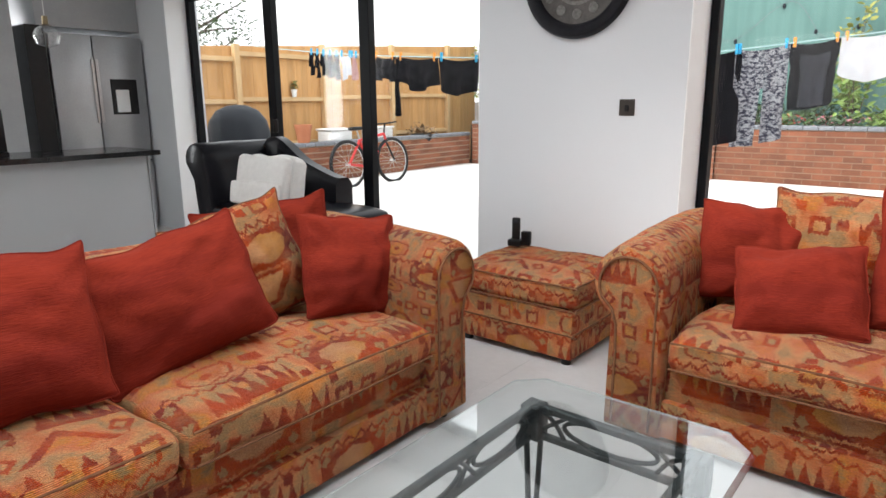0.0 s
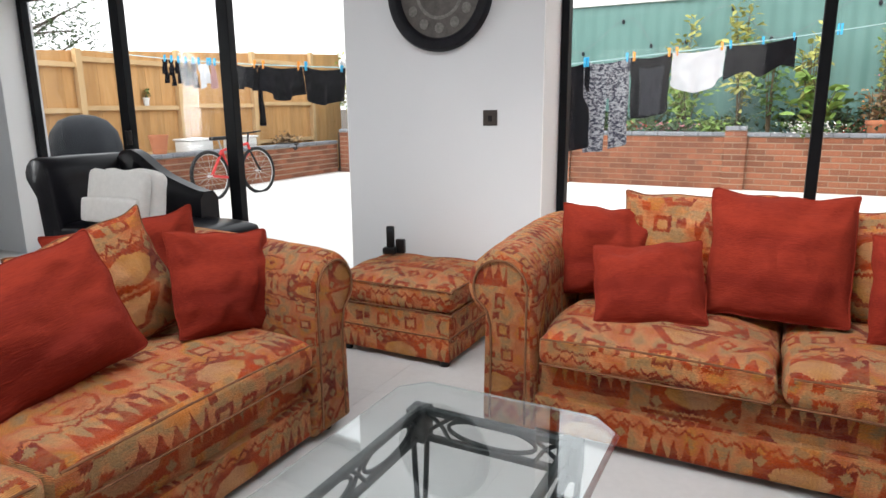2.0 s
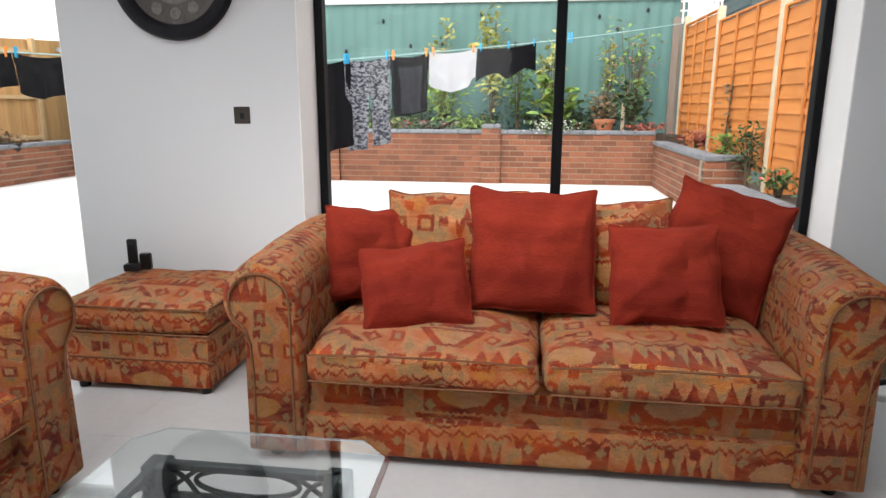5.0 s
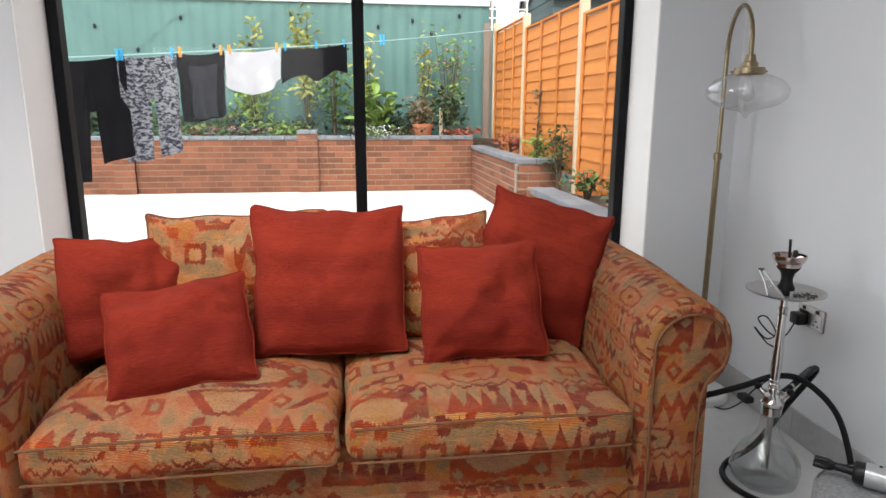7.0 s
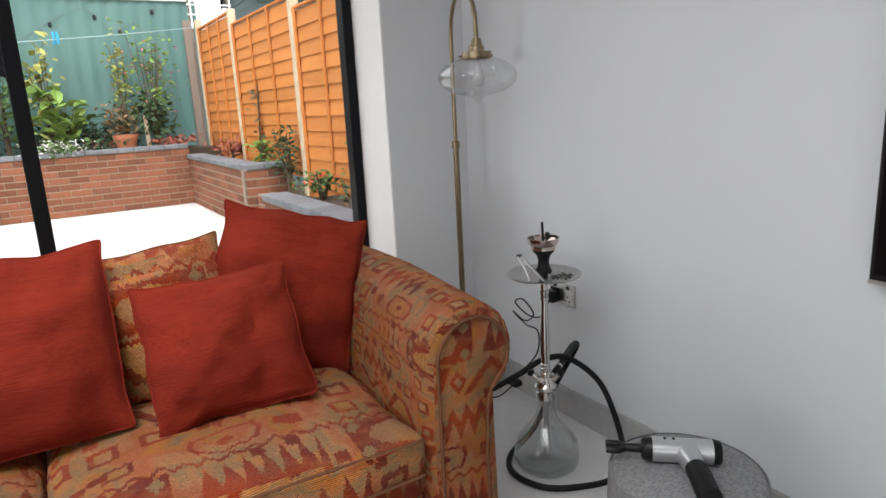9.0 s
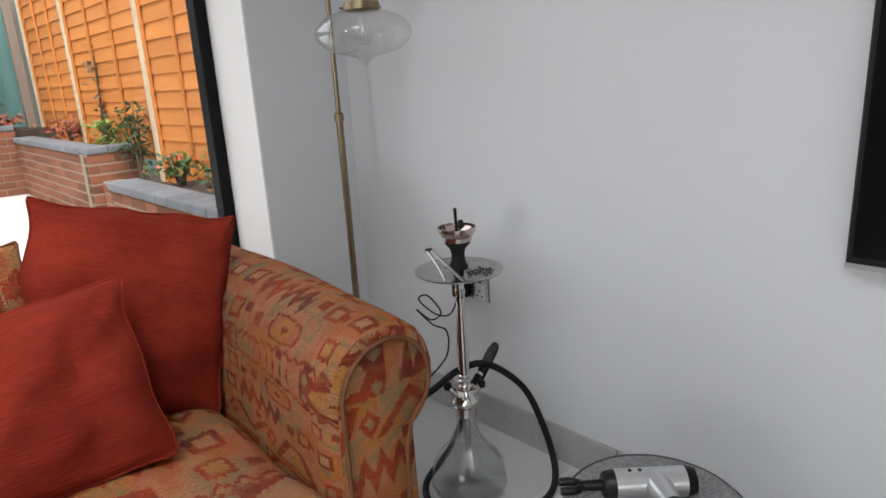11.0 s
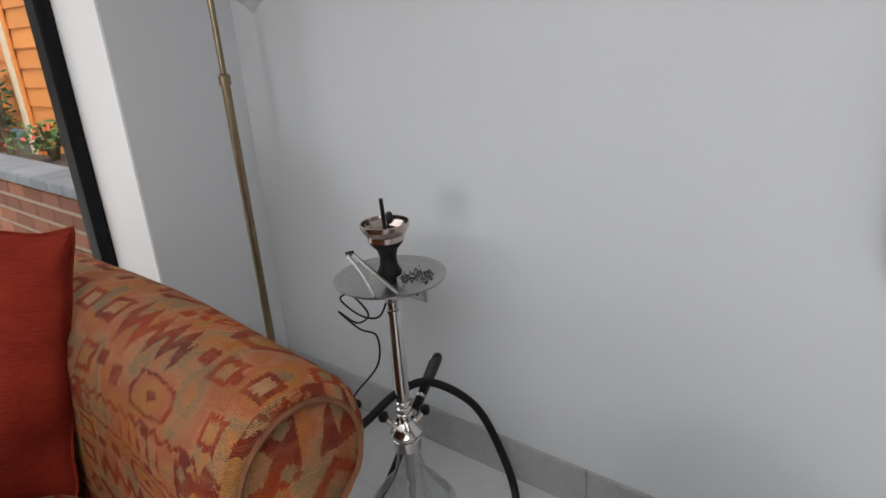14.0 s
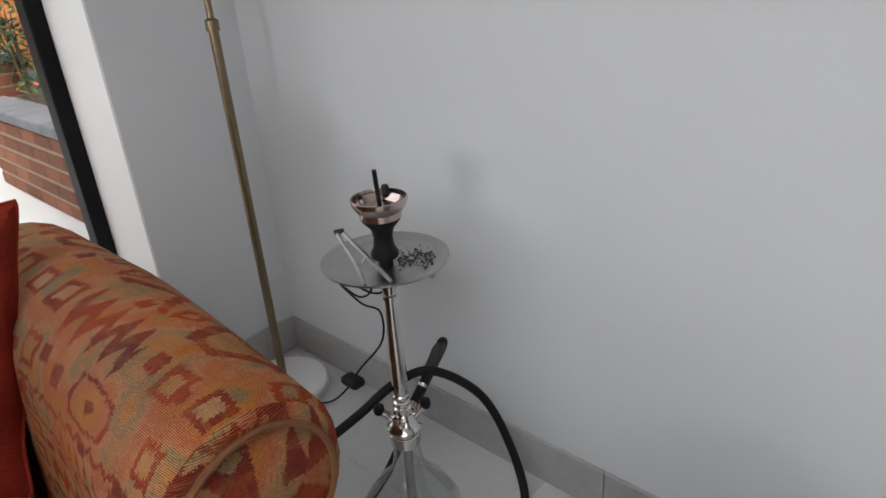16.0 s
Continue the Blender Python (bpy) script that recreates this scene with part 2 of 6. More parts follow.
M["piping"] = surface("brown_piping_cord", (0.13, 0.045, 0.018), (0.20, 0.080, 0.030), scale=30, rough=0.9, bump=0.2)
M["iron"] = surface("dark_wrought_iron", (0.03, 0.033, 0.035), (0.075, 0.08, 0.082), scale=20, rough=0.5, metal=0.5, fine=120)
M["brass"] = surface("antique_brass", (0.20, 0.155, 0.095), (0.30, 0.24, 0.15), scale=12, rough=0.32, metal=0.95, bump=0.03)
M["chrome"] = surface("polished_steel", (0.62, 0.60, 0.58), (0.72, 0.70, 0.68), scale=15, rough=0.14, metal=1.0, bump=0.0)
M["steel"] = surface("brushed_steel", (0.36, 0.355, 0.35), (0.50, 0.49, 0.48), scale=8, rough=0.32, metal=1.0, bump=0.05, stretch=(1, 1, 30))
M["fridge"] = surface("fridge_steel", (0.34, 0.345, 0.35), (0.42, 0.425, 0.43), scale=3, rough=0.42, metal=0.7, bump=0.02)
M["copper"] = surface("foil_tray_rosy_steel", (0.55, 0.44, 0.39), (0.66, 0.56, 0.52), scale=30, rough=0.22, metal=1.0, bump=0.05)
M["rubber"] = surface("black_rubber", (0.006, 0.006, 0.0065), (0.012, 0.012, 0.013), scale=20, rough=0.5, bump=0.1, spec=0.22)
M["plastic"] = surface("black_plastic", (0.006, 0.006, 0.0065), (0.010, 0.010, 0.011), scale=20, rough=0.35, bump=0.02, spec=0.28)
M["screen"] = surface("tv_screen", (0.004, 0.004, 0.005), (0.006, 0.006, 0.007), rough=0.14, bump=0.0, spec=0.15)
M["silver"] = surface("silver_paint", (0.48, 0.49, 0.50), (0.55, 0.56, 0.57), scale=10, rough=0.3, metal=0.7, bump=0.02)
M["leather"] = surface("black_leather", (0.004, 0.004, 0.006), (0.008, 0.008, 0.011), scale=14, rough=0.30, bump=0.04, fine=180, spec=0.16)
M["towel"] = surface("white_towelling", (0.66, 0.65, 0.63), (0.76, 0.75, 0.73), scale=25, rough=0.95, bump=0.9, fine=260)
M["pouffe"] = None
M["white"] = surface("white_enamel", (0.72, 0.72, 0.71), (0.78, 0.78, 0.77), rough=0.4, bump=0.02)
M["ash"] = surface("charcoal_ash", (0.03, 0.03, 0.03), (0.16, 0.15, 0.14), scale=40, rough=0.95, bump=0.6)
M["counter"] = surface("black_granite", (0.012, 0.012, 0.013), (0.03, 0.03, 0.032), scale=60, rough=0.16, bump=0.0)
M["unit"] = surface("grey_gloss_unit", (0.30, 0.305, 0.31), (0.34, 0.345, 0.35), rough=0.3, bump=0.01)
# bar panel greyed down from white: its shade is put into the colour
M["bar"] = plaster("shaded_bar_paint", (0.44, 0.45, 0.46), (0.50, 0.51, 0.52))
M["clockface"] = surface("aged_clock_face", (0.05, 0.046, 0.042), (0.11, 0.10, 0.092), scale=14, rough=0.7, bump=0.1)
M["clockrim"] = surface("black_clock_rim", (0.008, 0.008, 0.010), (0.014, 0.014, 0.018), scale=20, rough=0.45, bump=0.2, spec=0.15)
M["clocknum"] = surface("weathered_numeral", (0.10, 0.095, 0.09), (0.20, 0.19, 0.18), scale=30, rough=0.8)
M["patio"] = surface("pale_patio_slab", (0.62, 0.61, 0.59), (0.74, 0.73, 0.71), scale=2.5, rough=0.8, bump=0.1, rand=0.04)
M["earth"] = surface("garden_earth", (0.03, 0.022, 0.015), (0.08, 0.055, 0.035), scale=8, rough=0.95, bump=0.8)
M["brick"] = surface("red_brick", (0.125, 0.042, 0.021), (0.240, 0.088, 0.045), scale=7, rough=0.9, bump=0.4, rand=0.30)
M["mortar"] = surface("mortar", (0.25, 0.18, 0.125), (0.34, 0.26, 0.19), scale=9, rough=0.95, bump=0.4)
M["coping"] = surface("blue_grey_coping", (0.12, 0.13, 0.145), (0.21, 0.22, 0.24), scale=8, rough=0.75, bump=0.3, rand=0.12)
M["boards"] = surface("pine_fence_board", (0.43, 0.22, 0.075), (0.60, 0.35, 0.145), scale=3, rough=0.85, bump=0.3, stretch=(6, 6, 0.7), rand=0.12)
M["rail"] = surface("pale_fence_rail", (0.52, 0.34, 0.16), (0.62, 0.43, 0.23), scale=5, rough=0.85, bump=0.3, rand=0.08)
M["lap"] = surface("orange_lap_board", (0.46, 0.150, 0.026), (0.58, 0.215, 0.045), scale=3, rough=0.85, bump=0.3, stretch=(6, 0.8, 6), rand=0.10)
M["post"] = surface("pale_timber_post", (0.46, 0.36, 0.24), (0.60, 0.50, 0.36), scale=4, rough=0.9, bump=0.3)
M["weathered"] = surface("weathered_grey_timber", (0.16, 0.125, 0.10), (0.27, 0.22, 0.18), scale=5, rough=0.9, bump=0.3, stretch=(6, 6, 0.6))
M["shed"] = surface("green_corrugated_steel", (0.076, 0.168, 0.152), (0.102, 0.208, 0.188), scale=2, rough=0.5, bump=0.05)
M["slate"] = surface("dark_green_shed_board", (0.085, 0.125, 0.125), (0.12, 0.165, 0.165), scale=4, rough=0.8, rand=0.1)
M["felt"] = surface("pale_roof_felt", (0.50, 0.50, 0.49), (0.60, 0.60, 0.59), scale=3, rough=0.9, bump=0.2)
M["terracotta"] = surface("terracotta", (0.36, 0.12, 0.055), (0.46, 0.18, 0.09), scale=10, rough=0.85, bump=0.2)
M["cover"] = surface("grey_barbecue_cover", (0.020, 0.023, 0.028), (0.036, 0.04, 0.047), scale=12, rough=0.6, bump=0.3, spec=0.15)
M["redpaint"] = surface("red_bike_paint", (0.45, 0.02, 0.02), (0.55, 0.03, 0.03), rough=0.3, bump=0.0)
M["tub"] = surface("white_plastic_tub", (0.66, 0.66, 0.64), (0.76, 0.76, 0.74), rough=0.5, bump=0.02)
M["cloth_black"] = surface("black_laundry", (0.010, 0.010, 0.013), (0.024, 0.024, 0.030), scale=12, rough=0.95, bump=0.4, fine=200, spec=0.1)
M["cloth_grey"] = surface("charcoal_laundry", (0.05, 0.052, 0.065), (0.08, 0.082, 0.10), scale=12, rough=0.95, bump=0.4, fine=200, spec=0.1)
M["cloth_white"] = surface("white_laundry", (0.68, 0.69, 0.72), (0.78, 0.79, 0.81), scale=10, rough=0.95, bump=0.4, fine=200)
M["cloth_pink"] = surface("pink_laundry", (0.55, 0.34, 0.33), (0.66, 0.45, 0.43), scale=10, rough=0.95, bump=0.3)
M["cloth_camo"] = surface("mottled_leggings", (0.045, 0.047, 0.075), (0.46, 0.47, 0.50), scale=21, rough=0.95, bump=0.2, fine=40, stretch=(1, 1, 2.2), spread=0.06)
M["peg_blue"] = surface("blue_peg", (0.02, 0.30, 0.55), (0.03, 0.38, 0.65), rough=0.5)
M["peg_orange"] = surface("orange_peg", (0.75, 0.25, 0.03), (0.8, 0.33, 0.05), rough=0.5)
M["line"] = surface("pale_cord", (0.30, 0.48, 0.50), (0.42, 0.58, 0.60), rough=0.7)
M["stem"] = surface("plant_stem", (0.07, 0.05, 0.03), (0.12, 0.09, 0.05), rough=0.9)
M["bark"] = surface("bark", (0.05, 0.04, 0.03), (0.11, 0.09, 0.07), scale=10, rough=0.95, bump=0.8)
for key, a, b2 in (("leaf", (0.045, 0.10, 0.022), (0.11, 0.19, 0.045)), ("leaf_dark", (0.02, 0.05, 0.018), (0.055, 0.095, 0.03)), ("leaf_yellow", (0.27, 0.29, 0.07), (0.41, 0.40, 0.12)),
                   ("leaf_lime", (0.12, 0.22, 0.04), (0.22, 0.33, 0.07)), ("leaf_red", (0.20, 0.045, 0.03), (0.34, 0.10, 0.05)), ("leaf_dry", (0.16, 0.10, 0.05), (0.28, 0.18, 0.09)),
                   ("petal_white", (0.6, 0.6, 0.58), (0.72, 0.72, 0.7)), ("petal_pink", (0.5, 0.14, 0.19), (0.62, 0.24, 0.3)), ("petal_red", (0.5, 0.04, 0.03), (0.6, 0.09, 0.05)), ("petal_orange", (0.6, 0.22, 0.04), (0.7, 0.33, 0.07))):
    M[key] = surface(key, a, b2, scale=8, rough=0.65, bump=0.1, rand=0.2)


def pouffe_felt():
    m, t, b = mat("grey_crinkled_felt")
    g = G(t)
    v = g.obj()
    wv = g.node("ShaderNodeTexVoronoi", Vector=g.stretch(v, 0.45, 1.6, 1), Scale=95.0)
    wv.feature = "DISTANCE_TO_EDGE"
    n = g.noise(v, 70.0, 3.0)
    ridge = g.ramp(g.m("ADD", wv.outputs["Distance"], g.m("MULTIPLY", n, 0.35)), 0.10, 0.42)
    g.put(b.inputs["Base Color"], g.mix(g.m("ADD", g.m("MULTIPLY", ridge, 0.6), g.m("MULTIPLY", n, 0.4)), (0.34, 0.34, 0.35), (0.17, 0.17, 0.175)))
    b.inputs["Roughness"].default_value = 0.9
    g.put(b.inputs["Normal"], g.bump(g.m("SUBTRACT", n, g.m("MULTIPLY", ridge, 0.6)), 0.6, 0.004))
    return m


M["pouffe"] = pouffe_felt()

# ---- mesh helpers ----
def box(bm, x0, x1, y0, y1, z0, z1, bevel=0.0, seg=1):
    r = bmesh.ops.create_cube(bm, size=1.0, matrix=Matrix.Translation(((x0 + x1) / 2, (y0 + y1) / 2, (z0 + z1) / 2)) @ Matrix.Diagonal((x1 - x0, y1 - y0, z1 - z0, 1)))
    if bevel:
        es = list({e for v in r["verts"] for e in v.link_edges})
        bmesh.ops.bevel(bm, geom=es, offset=bevel, segments=seg, affect="EDGES", profile=0.5)
    return bm


def tube(bm, pts, r, seg=8, cap=True):
    """A round tube along points; r is one radius or one for each point."""
    pts = [Vector(p) for p in pts]
    rs = r if isinstance(r, (list, tuple)) else [r] * len(pts)
    rings, prev = [], None
    for i, p in enumerate(pts):
        d = (pts[min(i + 1, len(pts) - 1)] - pts[max(i - 1, 0)]).normalized()
        if prev is None:
            a = d.cross(Vector((0, 0, 1)))
            a = (a if a.length > 1e-3 else d.cross(Vector((1, 0, 0)))).normalized()
        else:
            a = (prev - d * prev.dot(d)).normalized()
        prev = a
        c = d.cross(a)
        rings.append([bm.verts.new(p + rs[i] * (math.cos(k * 2 * math.pi / seg) * a + math.sin(k * 2 * math.pi / seg) * c)) for k in range(seg)])
    for q, w in zip(rings, rings[1:]):
        for k in range(seg):
            bm.faces.new((q[k], q[(k + 1) % seg], w[(k + 1) % seg], w[k]))
    if cap:
        bm.faces.new(rings[0])
        bm.faces.new(rings[-1][::-1])
    return bm


def lathe(bm, prof, seg=32, at=(0, 0, 0)):
    """Turns (radius, height) points about a vertical axis."""
    rings = [[bm.verts.new((at[0] + max(r, 1e-4) * math.cos(k * 2 * math.pi / seg), at[1] + max(r, 1e-4) * math.sin(k * 2 * math.pi / seg), at[2] + z)) for k in range(seg)] for r, z in prof]
    for q, w in zip(rings, rings[1:]):
        for k in range(seg):
            bm.faces.new((q[k], q[(k + 1) % seg], w[(k + 1) % seg], w[k]))
    return bm


def smooth_path(pts, n=8):
    """Catmull-Rom points through a few control points."""
    p = [Vector(q) for q in pts]
    p = [2 * p[0] - p[1]] + p + [2 * p[-1] - p[-2]]
    out = []
    for i in range(1, len(p) - 2):
        for k in range(n):
            t = k / n
            out.append(0.5 * (2 * p[i] + (p[i + 1] - p[i - 1]) * t + (2 * p[i - 1] - 5 * p[i] + 4 * p[i + 1] - p[i + 2]) * t * t + (3 * p[i] - p[i - 1] - 3 * p[i + 1] + p[i + 2]) * t ** 3))
    return out + [p[-2]]


def softbox(x0, x1, y0, y1, z0, z1, r=0.04, puff=0.0, n=10, lump=0.006, seed=0.0):
    """An upholstered block: rounded edges, a crowned top and slight lumps."""
    bm = bmesh.new()
    bmesh.ops.create_cube(bm, size=2.0)
    bmesh.ops.subdivide_edges(bm, edges=bm.edges[:], cuts=n, use_grid_fill=True)
    c, h = Vector(((x0 + x1) / 2, (y0 + y1) / 2, (z0 + z1) / 2)), Vector(((x1 - x0) / 2, (y1 - y0) / 2, (z1 - z0) / 2))
    for v in bm.verts:
        u = v.co.copy()
        q = []
        for k in range(3):
            s = math.copysign(abs(u[k]) ** 0.8, u[k])
            q.append(s * h[k])
        q = Vector(q)
        core = Vector([max(-h[k] + r, min(h[k] - r, q[k])) for k in range(3)])
        d = q - core
        if d.length > 1e-6:
            q = core + d.normalized() * r
        if u.z > 0:
            q.z += puff * (1 - u.x * u.x) * (1 - u.y * u.y)
        w = c + q
        w += Vector((noise.noise(w * 5 + Vector((seed, 0, 0))), noise.noise(w * 5 + Vector((0, seed, 9))), noise.noise(w * 5 + Vector((7, 3, seed))))) * lump
        v.co = w
    return bm


def uv_box(bm, du=0.0, dv=0.0):
    """UVs in metres, laid on each face along its main direction."""
    lay = bm.loops.layers.uv.verify()
    for f in bm.faces:
        n = f.normal
        a = max(range(3), key=lambda k: abs(n[k]))
        for l in f.loops:
            p = l.vert.co
            l[lay].uv = ((p.y if a == 0 else p.x) + du, (p.y if a == 2 else p.z) + dv)
    return bm


def part(name, bm, material, parent=None, label="", at=None, smooth=None):
    """Links a bmesh as one mesh object, under a thing or a part."""
    if smooth is None:
        smooth = True
    bm.normal_update()
    me = bpy.data.meshes.new(name)
    bmesh.ops.recalc_face_normals(bm, faces=bm.faces[:])
    if material in (M["kilim"], M["kilim2"]) and not bm.loops.layers.uv.keys():
        uv_box(bm, 0.0, 0.0)
    bm.to_mesh(me)
    bm.free()
    me.materials.append(material)
    if smooth:
        me.shade_smooth()
        me.set_sharp_from_angle(angle=radians(40))
    ob = new(name, me)
    if at is not None:
        ob.matrix_basis = at
    if parent is not None:
        ob.parent = parent
    return tagged(ob, label)


def thing(name, m, label, category, group="", kind=""):
    ob = new(name)
    ob.matrix_basis = m
    ob.empty_display_size = 0.1
    return tagged(ob, label, category, group, kind)


def structure(name, bm, material, label, category, smooth=False):
    return tagged(part(name, bm, material, smooth=smooth), label, category, kind="structure")


def B():
    return bmesh.new()


# ---- the room's shell ----
XR, XL, YB, TOP = 3.013, -7.4, -5.6, 2.55
PX = -1.275            # pillar runs from PX to 0
W1, JX = 2.615, -5.04  # right jamb of the big window, left jamb of the folding doors
YO = 0.40              # outer face of the garden wall of the house

structure("wall_pillar", box(B(), PX, 0.0, 0.0, YO, 0.0, 2.32), M["wall"], "smooth white-painted plaster pier between the glazed openings", "wall")
structure("wall_corner", box(B(), W1, XR + 0.2, 0.0, YO, 0.0, 2.32), M["wall"], "white-painted plaster wall beside the window corner", "wall")
structure("wall_lintel", box(B(), XL - 0.2, XR + 0.2, 0.0, YO, 2.32, TOP), M["wall"], "white-painted wall above the garden openings", "wall")
structure("wall_east", box(B(), XR, XR + 0.2, YB, 0.0, 0.0, TOP), M["wall"], "plain white-painted plaster wall with a television", "wall")
structure("wall_kitchen", box(B(), XL - 0.2, JX, 0.05, YO, 0.0, 2.32), M["wall"], "white-painted plaster wall beside the folding doors", "wall")
# the gap from y -5.1 to -1.5 is an unseen opening added for fill
ww = B()
box(ww, XL - 0.2, XL, YB, -5.1, 0.0, TOP)
box(ww, XL - 0.2, XL, -1.5, 0.05, 0.0, TOP)
box(ww, XL - 0.2, XL, -5.1, -1.5, 0.0, 0.75)
box(ww, XL - 0.2, XL, -5.1, -1.5, 2.35, TOP)
structure("wall_west", ww, M["wall"], "plain white plaster wall behind the kitchen", "wall")
RX0, RX1, RY0, RY1 = -1.2, 1.4, -3.45, -1.4   # unseen roof opening, added with its upstand for fill light
VX0, VX1, VZ0, VZ1 = -1.3, 0.9, 0.9, 2.1      # unseen opening in the wall opposite the garden, added for fill light
sw_ = B()
box(sw_, XL - 0.2, VX0, YB - 0.2, YB, 0.0, TOP)
box(sw_, VX1, XR + 0.2, YB - 0.2, YB, 0.0, TOP)
box(sw_, VX0, VX1, YB - 0.2, YB, 0.0, VZ0)
box(sw_, VX0, VX1, YB - 0.2, YB, VZ1, TOP)
structure("wall_south", sw_, M["far_wall"], "unseen plain taupe plaster wall across the room, darkened to cut bounced light", "wall")
ce = B()
box(ce, XL - 0.2, RX0, YB - 0.2, YO, TOP, TOP + 0.2)
box(ce, RX1, XR + 0.2, YB - 0.2, YO, TOP, TOP + 0.2)
box(ce, RX0, RX1, YB - 0.2, RY0, TOP, TOP + 0.2)
box(ce, RX0, RX1, RY1, YO, TOP, TOP + 0.2)
# unseen upstand added round the opening to steer its light downwards
for a_, b_, c_, d_ in ((RX0 - 0.1, RX0, RY0 - 0.1, RY1 + 0.1), (RX1, RX1 + 0.1, RY0 - 0.1, RY1 + 0.1), (RX0, RX1, RY0 - 0.1, RY0), (RX0, RX1, RY1, RY1 + 0.1)):
    box(ce, a_, b_, c_, d_, TOP + 0.2, TOP + 0.75)
structure("ceiling", ce, M["ceiling"], "plain white painted ceiling", "ceiling")
floor_slab = structure("floor", box(B(), XL - 0.2, XR + 0.2, YB - 0.2, YO, -0.2, -0.004), M["grout"], "large pale grey porcelain floor tiles", "floor")

# white-lined reveals of the two openings
rv = B()
box(rv, -0.002, 0.006, 0.002, 0.27, 0.0, 2.318)
box(rv, W1 - 0.006, W1 + 0.002, 0.002, 0.27, 0.0, 2.318)
structure("trim_window_reveal", rv, M["reveal"], "bright white painted window reveals", "reveal")
rv = B()
box(rv, JX - 0.002, JX + 0.006, 0.052, 0.27, 0.0, 2.318)
box(rv, PX - 0.006, PX + 0.002, 0.002, 0.27, 0.0, 2.318)
structure("trim_door_reveal", rv, M["reveal"], "bright white painted door reveals", "reveal")

def skirting(name, runs):
    base = thing(name, pose(0, 0, 0), "grey stone-look tile skirting along the wall foot", "skirting", kind="structure")
    for x0, x1, y0, y1 in runs:
        part("skirting_tile", box(B(), x0, x1, y0, y1, 0.0, 0.123, 0.002), M["skirt"], base, smooth=False)

t = 0.011
runs = []
y = -0.012
while y > YB + 0.3:
    y2 = max(y - 0.60, YB)
    runs.append((XR - t, XR, y2 + 0.002, y))
    y = y2
skirting("baseboard_east", runs)
skirting("baseboard_corner", [(W1 + 0.002, XR, -t, 0.0)])
skirting("baseboard_pillar", [(PX, PX + 0.60, -t, 0.0), (PX + 0.602, 0.0, -t, 0.0)])

def glazing(name, x0, x1, mullions, label, wide):
    base = thing(name, pose(0, 0, 0), label, "window", kind="structure")
    z1, y0, y1 = 2.318, 0.272, 0.342
    for i, (a, b_) in enumerate([(x0, x0 + wide)] + list(mullions) + [(x1 - wide, x1)]):
        part("frame_upright", box(B(), a, b_, y0, y1, 0.0, z1, 0.004), M["frame"], base, smooth=False)
    edges = [x0 + wide] + [e for mm in mullions for e in mm] + [x1 - wide]
    for a, b_ in zip(edges[0::2], edges[1::2]):
        part("bottom_rail", box(B(), a, b_, y0 + 0.006, y1 - 0.006, 0.0, 0.06, 0.004), M["frame"], base, smooth=False)
        part("top_rail", box(B(), a, b_, y0 + 0.006, y1 - 0.006, z1 - 0.06, z1, 0.004), M["frame"], base, smooth=False)
        p = part("pane", box(B(), a, b_, 0.303, 0.309, 0.06, z1 - 0.06), M["pane"], base, "clear glass pane", smooth=False)
        p.visible_shadow = False
    return base

glazing("window_1", 0.006, W1 - 0.006, [(1.284, 1.337)], "two-pane floor-length window in slim anthracite aluminium frames", 0.045)
doors = glazing("door_1", JX + 0.006, PX - 0.006, [(-3.80, -3.69), (-2.615, -2.505)], "glazed folding doors in anthracite aluminium frames", 0.06)
hb = box(B(), -3.70, -3.672, 0.225, 0.272, 1.02, 1.14, 0.006)
part("door_handle", hb, M["plastic"], doors, "small black door handle")

# ---- upholstered furniture ----
def extrude_profile(prof, y0, y1, n=10, round_front=0.03, rise=0.0, flare=0.0):
    """A closed (x, z) outline drawn along y, with softened ends."""
    bm = B()
    cx, cz = sum(p[0] for p in prof) / len(prof), sum(p[1] for p in prof) / len(prof)
    ys = [y0, y0 + round_front * 0.3, y0 + round_front] + [y0 + round_front + (y1 - y0 - 2 * round_front) * k / n for k in range(1, n)] + [y1 - round_front, y1 - round_front * 0.3, y1]
    rings = []
    for i, y in enumerate(ys):
        d = {0: 1.0, 1: 0.45, 2: 0.0}.get(min(i, len(ys) - 1 - i), 0.0) * round_front * 0.8
        ring = []
        for x, z in prof:
            v = Vector((x - cx, 0, z - cz))
            k = max(0.0, 1 - d / max(v.length, 1e-3))
            w = Vector((cx + v.x * k, y, cz + v.z * k))
            w.z += rise * max(0.0, (y - y0) / (y1 - y0) - 0.05) * min(1.0, max(0.0, (z - 0.3) / 0.3))
            w.x += flare * math.sin(math.pi * (y - y0) / (y1 - y0) * 0.92) * min(1.0, max(0.0, (z - 0.35) / 0.2))
            w += Vector((noise.noise(w * 6), 0, noise.noise(w * 6 + Vector((5, 5, 5))))) * 0.006
            ring.append(bm.verts.new(w))
        rings.append(ring)
    for q, w in zip(rings, rings[1:]):
        for k in range(len(prof)):
            bm.faces.new((q[k], q[(k + 1) % len(prof)], w[(k + 1) % len(prof)], w[k]))
    bm.faces.new(rings[0])
    bm.faces.new(rings[-1][::-1])
    return bm


